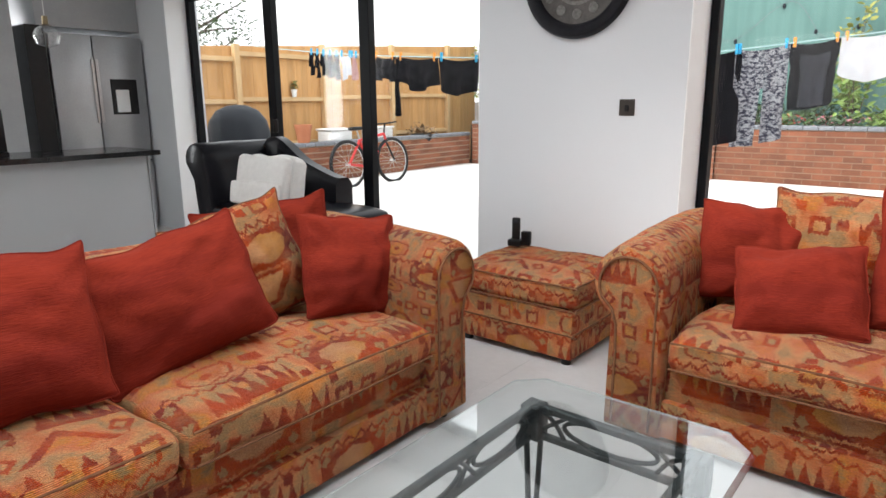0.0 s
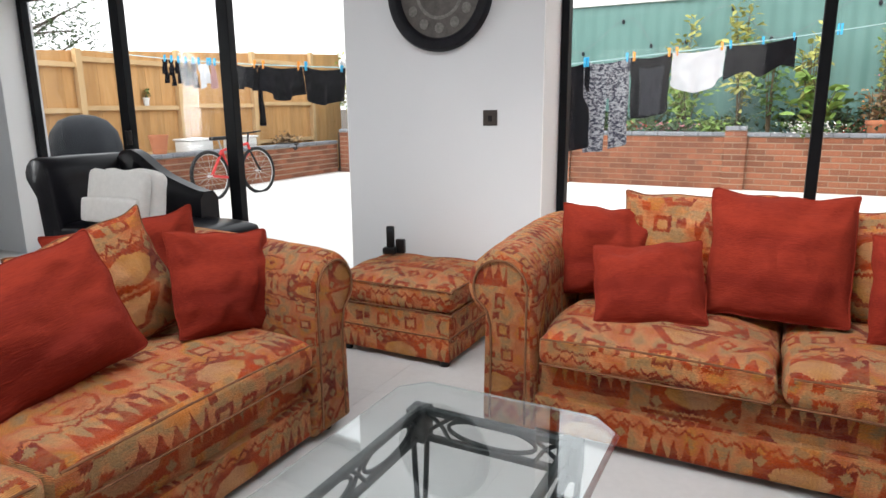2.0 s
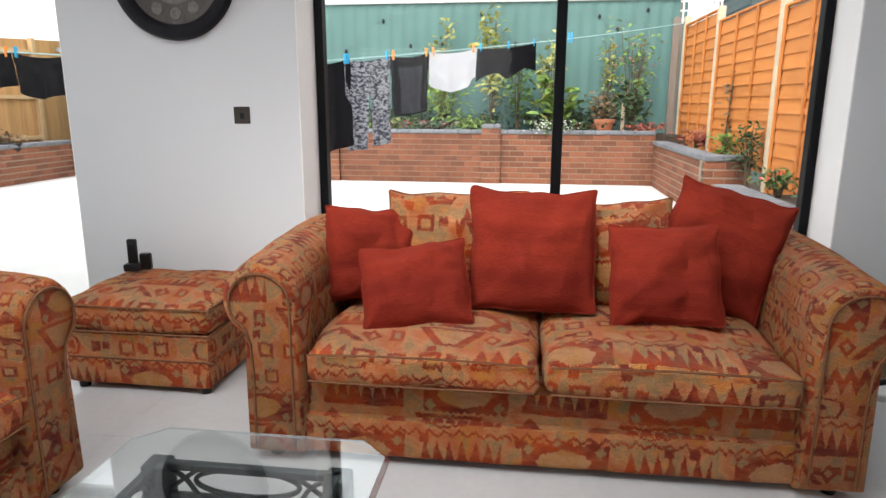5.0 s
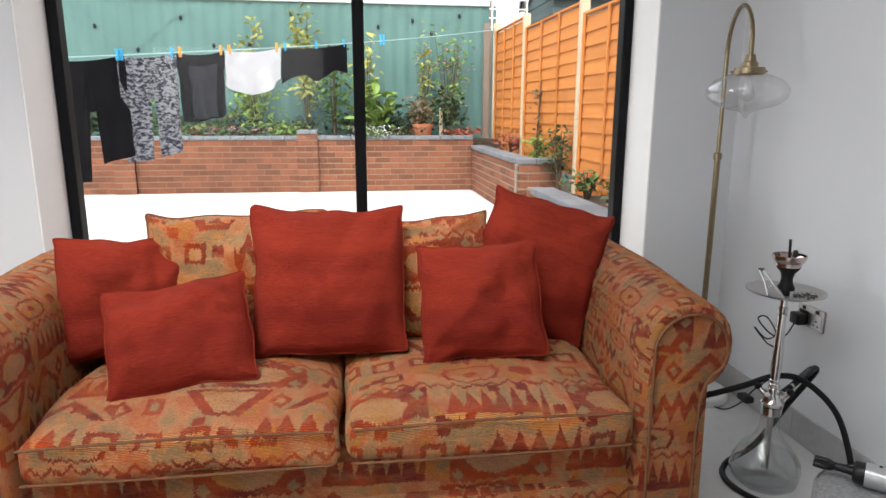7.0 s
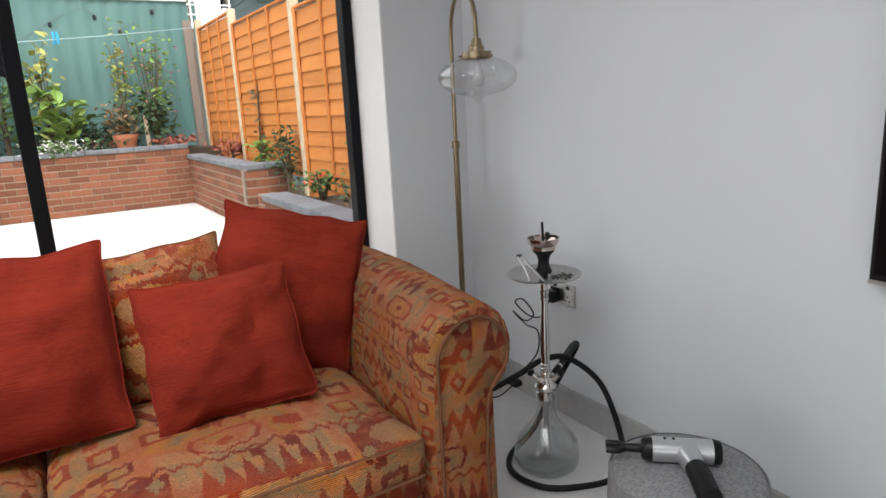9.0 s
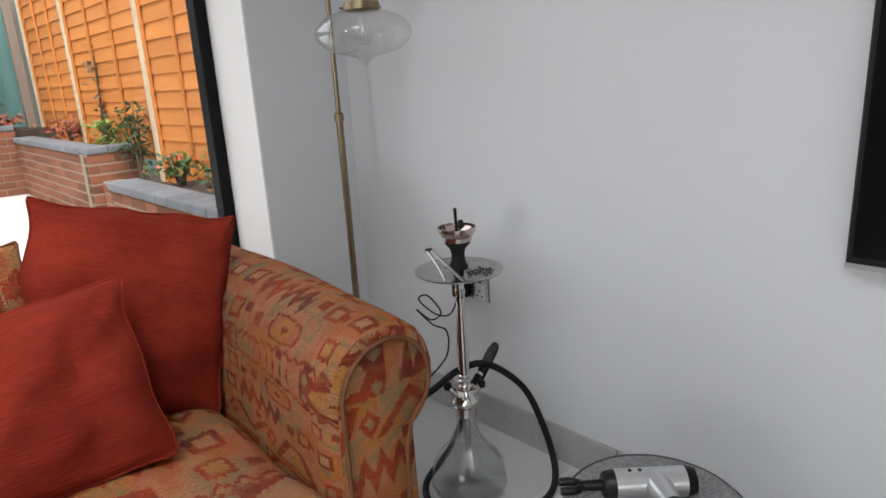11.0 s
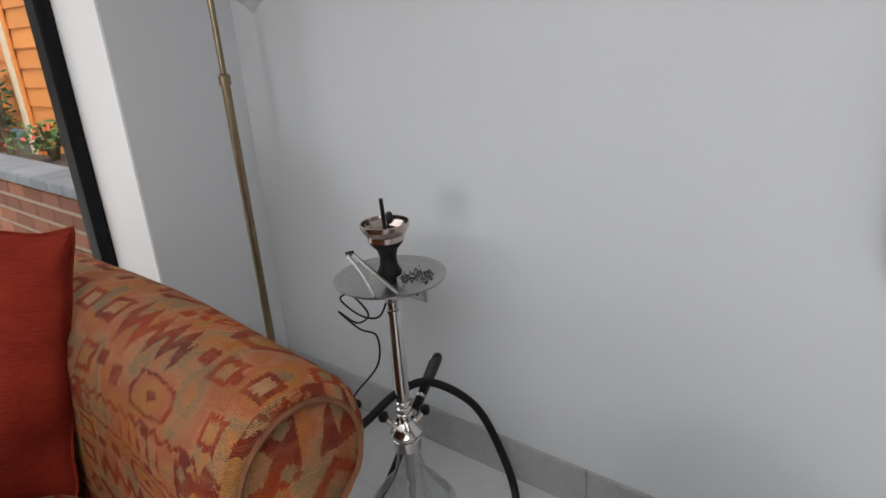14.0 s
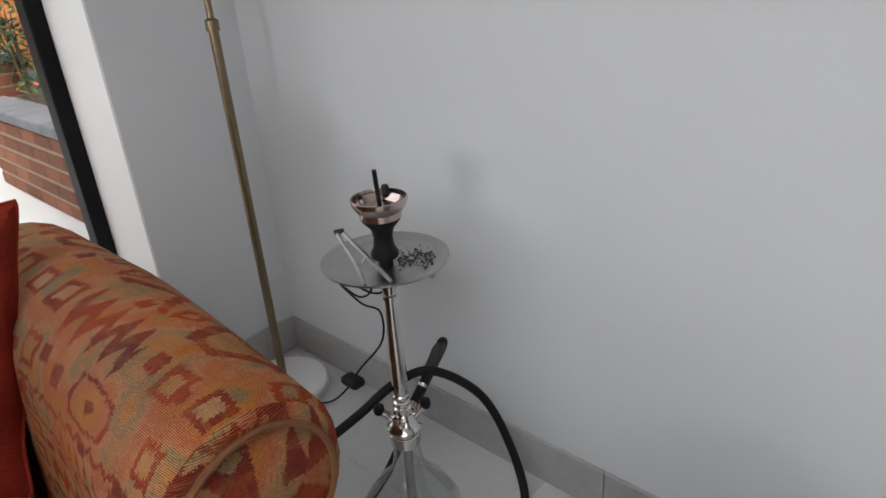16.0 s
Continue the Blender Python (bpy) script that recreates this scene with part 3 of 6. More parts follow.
def uv_arm(bm, inner, s, zc=0.614, r=0.145):
    """UVs that follow the cloth: along the arm, and round its scroll."""
    lay = bm.loops.layers.uv.verify()
    c = inner + s * r
    bm.normal_update()
    for f in bm.faces:
        end = abs(f.normal.y) > 0.8
        for l in f.loops:
            p = l.vert.co
            if end:
                l[lay].uv = (p.x * 1.3, p.z * 1.3)
                continue
            a = math.atan2(p.z - zc, -s * (p.x - c))
            if a < -2.2:
                a += 2 * math.pi
            l[lay].uv = (1.4 * (p.y + 0.45 + 0.31 * s), 1.4 * ((zc + r * a) if p.z > zc - r * 0.8 else (p.z if f.normal.x * s < 0 else 1.6 - p.z)))
    return bm


def arm_profile(inner, outer, s, zc=0.614, r=0.145, z0=0.03):
    """Outline of a scroll arm; s is +1 where the scroll rolls towards +x."""
    c = inner + s * r
    pts = [(inner, z0), (outer, z0), (outer, zc - r * 0.85)]
    pts += [(c + s * r * math.sin(a), zc - r * math.cos(a)) for a in [radians(40 + k * 15) for k in range(16)]]
    return pts


def sofa(name, m, width, label, seats=2, depth=0.95):
    base = thing(name, m, label, "sofa", "matching patterned seats")
    aw = 0.215
    part("base", softbox(aw - 0.01, width - aw + 0.01, 0.062, depth - 0.05, 0.04, 0.302, 0.014, 0, 12, 0.004), M["kilim"], base)
    part("front_valance", softbox(aw - 0.005, width - aw + 0.005, 0.030, 0.075, 0.034, 0.185, 0.012, 0, 8, 0.004), M["kilim2"], base)
    part("backrest", softbox(0.05, width - 0.05, depth - 0.26, depth, 0.04, 0.775, 0.085, 0, 14, 0.012), M["kilim"], base)
    for s, inner, outer in ((-1, aw, 0.0), (1, width - aw, width)):
        arm = part("arm", uv_arm(extrude_profile(arm_profile(inner, outer, s), 0.0, depth - 0.06, rise=0.040, flare=0.028 * s), inner, s), M["kilim"], base)
        c = inner + s * 0.145
        ring = [(inner + s * 0.035, -0.003, 0.06), (inner + s * 0.035, -0.004, 0.50)] + [(c - s * 0.112 * math.cos(a), -0.006, 0.614 + 0.112 * math.sin(a)) for a in [k * math.pi / 12 for k in range(0, 15)]] + [(outer - s * 0.03, -0.004, 0.46), (outer - s * 0.03, -0.003, 0.06)]
        part("piping", tube(B(), smooth_path(ring, 3), 0.005, 6), M["piping"], arm)
    w = (width - 2 * aw) / seats
    for k in range(seats):
        a = aw + k * w
        cu = softbox(a + 0.004, a + w - 0.004, -0.022, depth - 0.24, 0.322, 0.452, 0.050, 0.035, 18, 0.022, 3.1 * k + width)
        seat = part("seat_cushion", cu, M["kilim2"] if k % 2 else M["kilim"], base)
        for z in (0.342, 0.440):
            part("piping", tube(B(), [(a + 0.03 + (w - 0.06) * j / 8, -0.022 - 0.006 * math.sin(math.pi * j / 8), z + 0.012 * math.sin(math.pi * j / 8) * (1 if z > 0.4 else 0)) for j in range(9)], 0.004, 6), M["piping"], seat)
    for x in (0.08, width - 0.08):
        for yy in (0.07, depth - 0.09):
            part("foot", lathe(B(), [(0, 0), (0.025, 0), (0.032, 0.03), (0.032, 0.045), (0, 0.045)], 12, (x, yy, 0)), M["plastic"], base)
    return base


def pillow_edge(u, v, w, h):
    """Outline of a stuffed cushion: drawn-in sides and blunt corner ears."""
    k = 1 - 0.060 * (abs(u) * abs(v)) ** 13
    return u * w / 2 * k * (1 - 0.080 * (1 - abs(v) ** 6.0)), v * h / 2 * k * (1 - 0.080 * (1 - abs(u) ** 6.0))


def pillow_mesh(w, h, t, seed=0.0, n=30):
    """A stuffed square cushion lying in x and z, with pinched corners, drawn-in sides and soft creases."""
    bm = B()
    grid = {}
    for s in (1, -1):
        for i in range(n + 1):
            for j in range(n + 1):
                u, v = -1 + 2 * i / n, -1 + 2 * j / n
                edge = i in (0, n) or j in (0, n)
                if edge and s == -1:
                    grid[s, i, j] = grid[1, i, j]
                    continue
                x, z = pillow_edge(u, v, w, h)
                th = t / 2 * 1.2 * (max(0.0, (1 - abs(u) ** 2.3) * (1 - abs(v) ** 2.3)) ** 0.6) if not edge else 0.0
                x += 0.014 * noise.noise(Vector((v * 2.2, seed * 3.3, u)))
                z += 0.016 * noise.noise(Vector((u * 2.2, seed * 5.1, v))) - 0.010 * (1 - u * u) * (v > 0) * v
                corner = (abs(u) * abs(v)) ** 1.5
                fold = math.sin(11.0 * (abs(u) - abs(v)) + seed * 2.0) * 0.016 * corner
                rim = max(abs(u), abs(v)) ** 3
                pucker = 0.006 * rim * noise.noise(Vector((u * 7 + seed, v * 7, s * 5.0)))
                crease = 0.010 * (1 - abs(noise.noise(Vector((u * 1.7 + v * 1.1 + seed, v * 1.2 - u, seed)))) * 3.0)
                nz = noise.noise(Vector((u * 1.3 + seed, v * 1.3, s * 2.0))) * 0.034 + noise.noise(Vector((u * 3.4 + seed, v * 3.4, s))) * 0.012 + fold + pucker - max(0.0, crease)
                grid[s, i, j] = bm.verts.new((x, -s * (th + nz * (1 - max(abs(u), abs(v)) ** 6)), z + h / 2))
    for s in (1, -1):
        for i in range(n):
            for j in range(n):
                q = [grid[s, i, j], grid[s, i + 1, j], grid[s, i + 1, j + 1], grid[s, i, j + 1]]
                bm.faces.new(q if s == 1 else q[::-1])
    return bm, [(-1 + 2 * i / n) for i in range(n + 1)]


def cushion(name, m, w, h, t, material, label, seed=0.0):
    base = thing(name, m, label, "cushion", "scatter cushions on the sofas")
    bm, us = pillow_mesh(w, h, t, seed)
    part("cover", bm, material, base)
    def k(u, v):
        x, z = pillow_edge(u, v, w, h)
        x += 0.014 * noise.noise(Vector((v * 2.2, seed * 3.3, u)))
        z += 0.016 * noise.noise(Vector((u * 2.2, seed * 5.1, v))) - 0.010 * (1 - u * u) * (v > 0) * v
        return (x, 0.0, z + h / 2)
    loop = [k(u, -1) for u in us] + [k(1, v) for v in us[1:]] + [k(-u, 1) for u in us[1:]] + [k(-1, -v) for v in us[1:]]
    part("piping", tube(B(), loop, 0.0035, 6, cap=False), M["piping"] if material != M["rust"] else material, base)
    return base


sofa("sofa", pose(0.16, -1.145, 0), 2.14, "two-seat scroll-arm sofa in rust and gold kilim fabric under the window")
sofa("sofa", pose(-0.365, -3.85, 0, 0, 0, 90), 2.50, "large scroll-arm kilim sofa beside the glass table")

RED, PAT = "rust-red cotton scatter cushion leaning on the sofa back", "kilim-patterned back cushion standing on the sofa seat"
cushion("cushion", pose(0.875, -0.56, 0.455, -12, 0, 4), 0.64, 0.51, 0.18, M["kilim2"], PAT, 1.0)
cushion("cushion", pose(1.51, -0.55, 0.465, -14, -6, -3), 0.62, 0.465, 0.18, M["kilim"], PAT, 2.0)
cushion("cushion", pose(0.52, -0.62, 0.47, -10, 4, 24), 0.45, 0.42, 0.17, M["rust"], RED, 3.0)
cushion("cushion", pose(0.765, -0.93, 0.470, -40, -5, 10), 0.45, 0.385, 0.16, M["rust"], "small rust-red cotton cushion slumped low on the sofa seat", 4.0)
cushion("cushion", pose(1.19, -0.74, 0.478, -20, 0, 0), 0.54, 0.535, 0.17, M["rust"], "large rust-red cotton cushion upright mid-sofa", 5.0)
cushion("cushion", pose(1.69, -0.84, 0.485, -20, -4, -6), 0.43, 0.41, 0.15, M["rust"], "small rust-red cotton cushion in front of a larger one", 6.0)
cushion("cushion", pose(1.862, -0.60, 0.482, -12, 14, -14), 0.465, 0.53, 0.17, M["rust"], "large rust-red cotton cushion tucked against the sofa arm", 7.0)

cushion("cushion", pose(-0.65, -1.685, 0.455, -18, 9, 82), 0.49, 0.43, 0.16, M["rust"], RED, 8.0)
cushion("cushion", pose(-0.68, -2.33, 0.475, -20, -12, 84), 0.60, 0.45, 0.18, M["rust"], "large rust-red cotton cushion at a tilt on the sofa", 9.0)
cushion("cushion", pose(-0.66, -2.90, 0.475, -22, 2, 88), 0.60, 0.48, 0.18, M["rust"], RED, 10.0)
cushion("cushion", pose(-0.86, -1.95, 0.455, -14, -13, 88), 0.52, 0.49, 0.16, M["kilim"], PAT, 11.0)
cushion("cushion", pose(-0.99, -1.80, 0.455, -6, -2, 90), 0.68, 0.46, 0.14, M["rust"], RED, 12.0)


def ottoman():
    base = thing("ottoman", pose(-0.95, -0.68, 0), "square kilim-covered footstool with a loose top cushion against the pillar", "ottoman", "matching patterned seats")
    w, d = 0.725, 0.63
    part("body", softbox(0.012, w - 0.012, 0.014, d, 0.032, 0.282, 0.018, 0, 10, 0.005), M["kilim2"], base)
    part("welt", tube(B(), smooth_path([(0.03, 0.012, 0.165), (w - 0.03, 0.012, 0.165), (w - 0.010, 0.03, 0.165), (w - 0.010, d - 0.03, 0.165)], 4), 0.004, 6), M["piping"], base)
    c = part("top_cushion", softbox(-0.012, w + 0.012, -0.012, d + 0.005, 0.292, 0.435, 0.045, 0.022, 14, 0.014, 4.4), M["kilim"], base)
    for z in (0.30, 0.418):
        loop = [(0.02, -0.012, z), (w - 0.03, -0.012, z), (w + 0.008, 0.02, z), (w + 0.008, d - 0.03, z)]
        part("piping", tube(B(), smooth_path(loop, 4), 0.004, 6), M["piping"], c)
    for x in (0.06, w - 0.06):
        for y in (0.06, d - 0.06):
            part("foot", lathe(B(), [(0, 0), (0.025, 0), (0.03, 0.05), (0, 0.05)], 12, (x, y, 0)), M["plastic"], base)
    part("support", box(B(), 0.06, w - 0.06, 0.06, d - 0.06, 0.27, 0.31), M["plastic"], base)


ottoman()


def chaise():
    base = thing("chaise_longue", pose(-3.34, -0.80, 0), "black leather chaise longue with a scrolled end by the glazed doors", "chaise longue")
    L, D = 1.38, 0.70
    part("seat", softbox(0.10, L, 0.0, D, 0.20, 0.555, 0.05, 0.025, 12, 0.006), M["leather"], base)
    head = [(0.02, 0.18), (0.30, 0.18), (0.26, 0.50), (0.20, 0.80)] + [(0.06 + 0.13 * math.cos(a), 0.88 + 0.12 * math.sin(a)) for a in [radians(-10 + 25 * k) for k in range(9)]] + [(0.02, 0.72), (0.06, 0.45)]
    part("head_roll", extrude_profile(head, 0.0, D, 6, 0.025), M["leather"], base)
    bm = B()
    n, rows = 26, []
    for i in range(n + 1):
        x = 0.15 + 0.83 * i / n
        s = i / n
        top = 1.01 - 0.26 * (3 * s * s - 2 * s ** 3) + 0.03 * math.sin(s * 9.0) * (1 - s)
        rows.append([bm.verts.new((x, D - 0.16, 0.40)), bm.verts.new((x, D - 0.15, top - 0.05)), bm.verts.new((x, D - 0.11, top)), bm.verts.new((x, D - 0.03, top)), bm.verts.new((x, D + 0.01, top - 0.05)), bm.verts.new((x, D + 0.01, 0.40))])
    for q, w in zip(rows, rows[1:]):
        for k in range(6):
            bm.faces.new((q[k], q[(k + 1) % 6], w[(k + 1) % 6], w[k]))
    bm.faces.new(rows[0]), bm.faces.new(rows[-1][::-1])
    part("backrest", bm, M["leather"], base)
    for x in (0.16, L - 0.12):
        for y in (0.07, D - 0.07):
            part("leg", lathe(B(), [(0, 0), (0.02, 0), (0.032, 0.12), (0.036, 0.21), (0, 0.21)], 12, (x, y, 0)), M["plastic"], base)


chaise()
tw = thing("folded_towel", pose(-2.66, -0.60, 0.570, -12, 0, 8), "white folded towel propped on the black leather chaise", "towel")
part("fold", softbox(-0.25, 0.25, -0.05, 0.09, 0.0, 0.36, 0.065, 0.0, 12, 0.020, 2.0), M["towel"], tw)
part("fold", softbox(-0.245, 0.24, -0.125, -0.045, 0.0, 0.345, 0.038, 0.0, 12, 0.018, 5.0), M["towel"], tw)
part("fold", softbox(-0.25, 0.20, -0.16, -0.115, 0.0, 0.16, 0.020, 0.0, 10, 0.014, 8.0), M["towel"], tw)

# ---- glass coffee table ----
def coffee_table():
    x0, x1, y0, y1, z = 0.234, 0.867, -2.98, -1.863, 0.529
    base = thing("coffee_table", pose((x0 + x1) / 2, (y0 + y1) / 2, 0), "clipped-corner glass coffee table on a scrolled dark iron frame", "coffee table")
    w, d, c, g = (x1 - x0) / 2, (y1 - y0) / 2, 0.066, 0.012
    def octagon(bm, w, d, c, z0, z1, inset=0.0):
        ring = [(w - c, d), (w, d - c), (w, -d + c), (w - c, -d), (-w + c, -d), (-w, -d + c), (-w, d - c), (-w + c, d)]
        lo = [bm.verts.new((x, y, z0)) for x, y in ring]
        hi = [bm.verts.new((x * (1 - inset), y * (1 - inset * w / d), z1)) for x, y in ring]
        bm.faces.new(lo[::-1]), bm.faces.new(hi)
        for k in range(8):
            bm.faces.new((lo[k], lo[(k + 1) % 8], hi[(k + 1) % 8], hi[k]))
        return bm
    top = part("tabletop", octagon(B(), w, d, c, z - g, z, 0.03), M["tableglass"], base, "clear bevelled glass top", smooth=False)
    bv = B()
    ring = [(w - c, d), (w, d - c), (w, -d + c), (w - c, -d), (-w + c, -d), (-w, -d + c), (-w, d - c), (-w + c, d)]
    lo = [bv.verts.new((x * 1.001, y * 1.001, z - g + 0.001)) for x, y in ring]
    hi = [bv.verts.new((x * 0.970, y * (1 - 0.03 * w / d), z + 0.0012)) for x, y in ring]
    for k in range(8):
        bv.faces.new((lo[k], lo[(k + 1) % 8], hi[(k + 1) % 8], hi[k]))
    part("bevel", bv, M["bevelglass"], top, "bright polished glass bevel", smooth=False)
    fw, fd, zt, zb = w - 0.105, d - 0.125, z - g - 0.004, z - 0.105
    for zz, r in ((zt - 0.010, 0.010), (zb, 0.009)):
        for a, b_ in (((-fw, -fd), (fw, -fd)), ((fw, -fd), (fw, fd)), ((fw, fd), (-fw, fd)), ((-fw, fd), (-fw, -fd))):
            part("rail", box(B(), min(a[0], b_[0]) - r, max(a[0], b_[0]) + r, min(a[1], b_[1]) - r, max(a[1], b_[1]) + r, zz - r, zz + r, 0.003), M["iron"], base, smooth=False)
    zm, hz = (zt + zb) / 2, (zt - zb) / 2 - 0.012
    def ellipse(cx, cy, along, la):
        return [(cx + (la * math.cos(a) if along == "x" else 0), cy + (la * math.cos(a) if along == "y" else 0), zm + hz * math.sin(a)) for a in [k * math.pi / 16 for k in range(33)]]
    for cy in (-fd, fd):
        part("scroll", tube(B(), ellipse(0, cy, "x", fw * 0.58), 0.006, 6, False), M["iron"], base)
        for s in (-1, 1):
            part("scroll", tube(B(), smooth_path([(s * fw, cy, zt - 0.01), (s * fw * 0.72, cy, zm + 0.005), (s * fw * 0.55, cy, zb)], 6), 0.006, 6), M["iron"], base)
            part("scroll", tube(B(), smooth_path([(s * fw, cy, zb), (s * fw * 0.72, cy, zm), (s * fw * 0.5, cy, zt - 0.01)], 6), 0.006, 6), M["iron"], base)
    for cx in (-fw, fw):
        for k in (-1, 0, 1):
            part("scroll", tube(B(), ellipse(cx, k * fd * 0.62, "y", fd * 0.25), 0.006, 6, False), M["iron"], base)
        for k in (-0.92, -0.31, 0.31, 0.92):
            for s in (-1, 1):
                part("scroll", tube(B(), smooth_path([(cx, (k - 0.09 * s) * fd, zb), (cx, k * fd, zm), (cx, (k + 0.09 * s) * fd, zt - 0.01)], 5), 0.006, 6), M["iron"], base)
    for sx in (-1, 1):
        for sy in (-1, 1):
            leg = part("leg", box(B(), sx * fw - 0.028, sx * fw + 0.028, sy * fd - 0.028, sy * fd + 0.028, zb - 0.01, zt - 0.002, 0.004), M["iron"], base, smooth=False)
            for q in (-1, 1):
                part("leg_rod", tube(B(), smooth_path([(sx * fw + q * 0.022, sy * fd, zb), (sx * fw + q * 0.012, sy * fd, 0.22), (sx * fw - q * 0.004 + sx * 0.01, sy * fd + sy * 0.012, 0.08), (sx * fw + q * 0.014 + sx * 0.02, sy * fd + sy * 0.02, 0.0)], 6), 0.008, 8), M["iron"], leg)


coffee_table()

# ---- pillar: clock, switch, telephone ----
def clock():
    R = 0.325
    base = thing("wall_clock", pose(-0.615, 0, 1.94), "round black-rimmed wall clock with a dark weathered face on the pillar", "clock")
    turn = pose(0, 0, 0, 90, 0, 0)
    rim = lathe(B(), [(R * 0.76, 0.0), (R, 0.0), (R, 0.03), (R * 0.97, 0.05), (R * 0.90, 0.058), (R * 0.82, 0.05), (R * 0.78, 0.03), (R * 0.76, 0.012)], 64)
    part("rim", rim, M["clockrim"], base, at=turn)
    part("face", lathe(B(), [(0, 0.014), (R * 0.775, 0.014), (R * 0.775, 0.002), (0, 0.002)], 64), M["clockface"], base, at=turn)
    part("chapter_ring", lathe(B(), [(R * 0.40, 0.014), (R * 0.43, 0.017), (R * 0.46, 0.014)], 64), M["clocknum"], base, at=turn)
    for k in range(12):
        a = math.radians(30 * k)
        part("hour_block", lathe(B(), [(0, 0.018), (0.028, 0.018), (0.030, 0.014)], 16, (R * 0.60 * math.cos(a), R * 0.60 * math.sin(a), 0)), M["clocknum"], base, at=turn)
    part("hour_hand", box(B(), -0.006, 0.006, -0.01, 0.12, 0.020, 0.023), M["plastic"], base, at=turn @ pose(0, 0, 0, 0, 0, -50))
    part("minute_hand", box(B(), -0.005, 0.005, -0.01, 0.18, 0.024, 0.027), M["plastic"], base, at=turn @ pose(0, 0, 0, 0, 0, 70))


clock()
sw = thing("light_switch", pose(-0.305, 0, 1.247), "square dark-bronze single switch plate on the pillar", "switch")
part("plate", box(B(), -0.043, 0.043, -0.006, 0, -0.043, 0.043, 0.002), surface("dark_bronze_plate", (0.045, 0.038, 0.034), (0.075, 0.065, 0.058), rough=0.4, metal=0.6), sw, smooth=False)
part("rocker", box(B(), -0.012, 0.012, -0.011, -0.006, -0.020, 0.012, 0.002), M["plastic"], sw, smooth=False)
ph = thing("cordless_telephone", pose(-0.86, -0.20, 0.456, 0, 0, 12), "black cordless telephone standing in its charger on the footstool", "telephone")
part("handset", box(B(), -0.024, 0.024, -0.014, 0.014, 0.02, 0.165, 0.008, 2), M["plastic"], ph)
part("earpiece", box(B(), -0.015, 0.015, -0.0155, -0.0125, 0.135, 0.150, 0.001), M["cover"], ph)
part("cradle", box(B(), -0.04, 0.04, -0.045, 0.04, 0.0, 0.04, 0.01, 2), M["plastic"], ph)
part("base_unit", box(B(), 0.028, 0.085, 0.0, 0.035, 0.0, 0.085, 0.006), M["plastic"], ph)

# ---- corner: floor lamp, water pipe, pouffe, socket, television ----
def floor_lamp():
    base = thing("floor_lamp", pose(2.83, -0.185, 0), "arched antique-brass floor lamp with a clear glass globe", "floor lamp")
    part("base_disc", lathe(B(), [(0, 0), (0.135, 0), (0.138, 0.006), (0.138, 0.028), (0.132, 0.035), (0.02, 0.036), (0.018, 0.05), (0, 0.05)], 40), M["white"], base, "white enamelled base")
    part("lower_pole", tube(B(), [(0, 0, 0.04), (0, 0, 1.10)], 0.0125, 16), M["brass"], base)
    part("collar", lathe(B(), [(0, 1.09), (0.017, 1.09), (0.017, 1.115), (0.010, 1.12), (0, 1.12)], 16), M["brass"], base)
    d = Vector((-0.075, -0.285, 0))
    arc = [(0, 0, 1.11), (0, 0, 1.50)] + [tuple(d * (1 - math.cos(a)) / 2 + Vector((0, 0, 1.53 + 0.165 * math.sin(a)))) for a in [k * math.pi / 12 for k in range(0, 13)]] + [tuple(d + Vector((0, 0, 1.49)))]
    part("upper_pole", tube(B(), arc, 0.0085, 12), M["brass"], base)
    c = (d.x, d.y, 0)
    cap = part("cap", lathe(B(), [(0, 1.50), (0.016, 1.50), (0.022, 1.475), (0.028, 1.472), (0.030, 1.455), (0.054, 1.452), (0.056, 1.43), (0.05, 1.425), (0, 1.425)], 28, c), M["brass"], base)
    for k in range(3):
        a = k * 2.094
        part("thumb_screw", tube(B(), [(d.x + 0.054 * math.cos(a), d.y + 0.054 * math.sin(a), 1.44), (d.x + 0.072 * math.cos(a), d.y + 0.072 * math.sin(a), 1.44)], 0.004, 8), M["brass"], cap)
    prof = [(0.046, 1.435), (0.075, 1.425), (0.118, 1.408), (0.143, 1.380), (0.147, 1.362), (0.138, 1.338), (0.105, 1.313), (0.060, 1.300), (0.030, 1.294), (0.014, 1.282), (0.006, 1.268), (0.0, 1.264)]
    sh = part("shade", lathe(B(), prof, 40, c), M["lampglass"], base, "clear squashed-globe glass shade with a drop point")
    sh.visible_shadow = False
    part("bulb", lathe(B(), [(0.012, 1.425), (0.014, 1.40), (0.024, 1.372), (0.026, 1.352), (0.018, 1.333), (0, 1.328)], 20, c), M["lampglass"], base).visible_shadow = False
    part("filament", tube(B(), smooth_path([(d.x - 0.01, d.y, 1.40), (d.x - 0.008, d.y, 1.355), (d.x, d.y, 1.375), (d.x + 0.008, d.y, 1.355), (d.x + 0.01, d.y, 1.40)], 4), 0.0012, 5), M["white"], base)
    return base


floor_lamp()


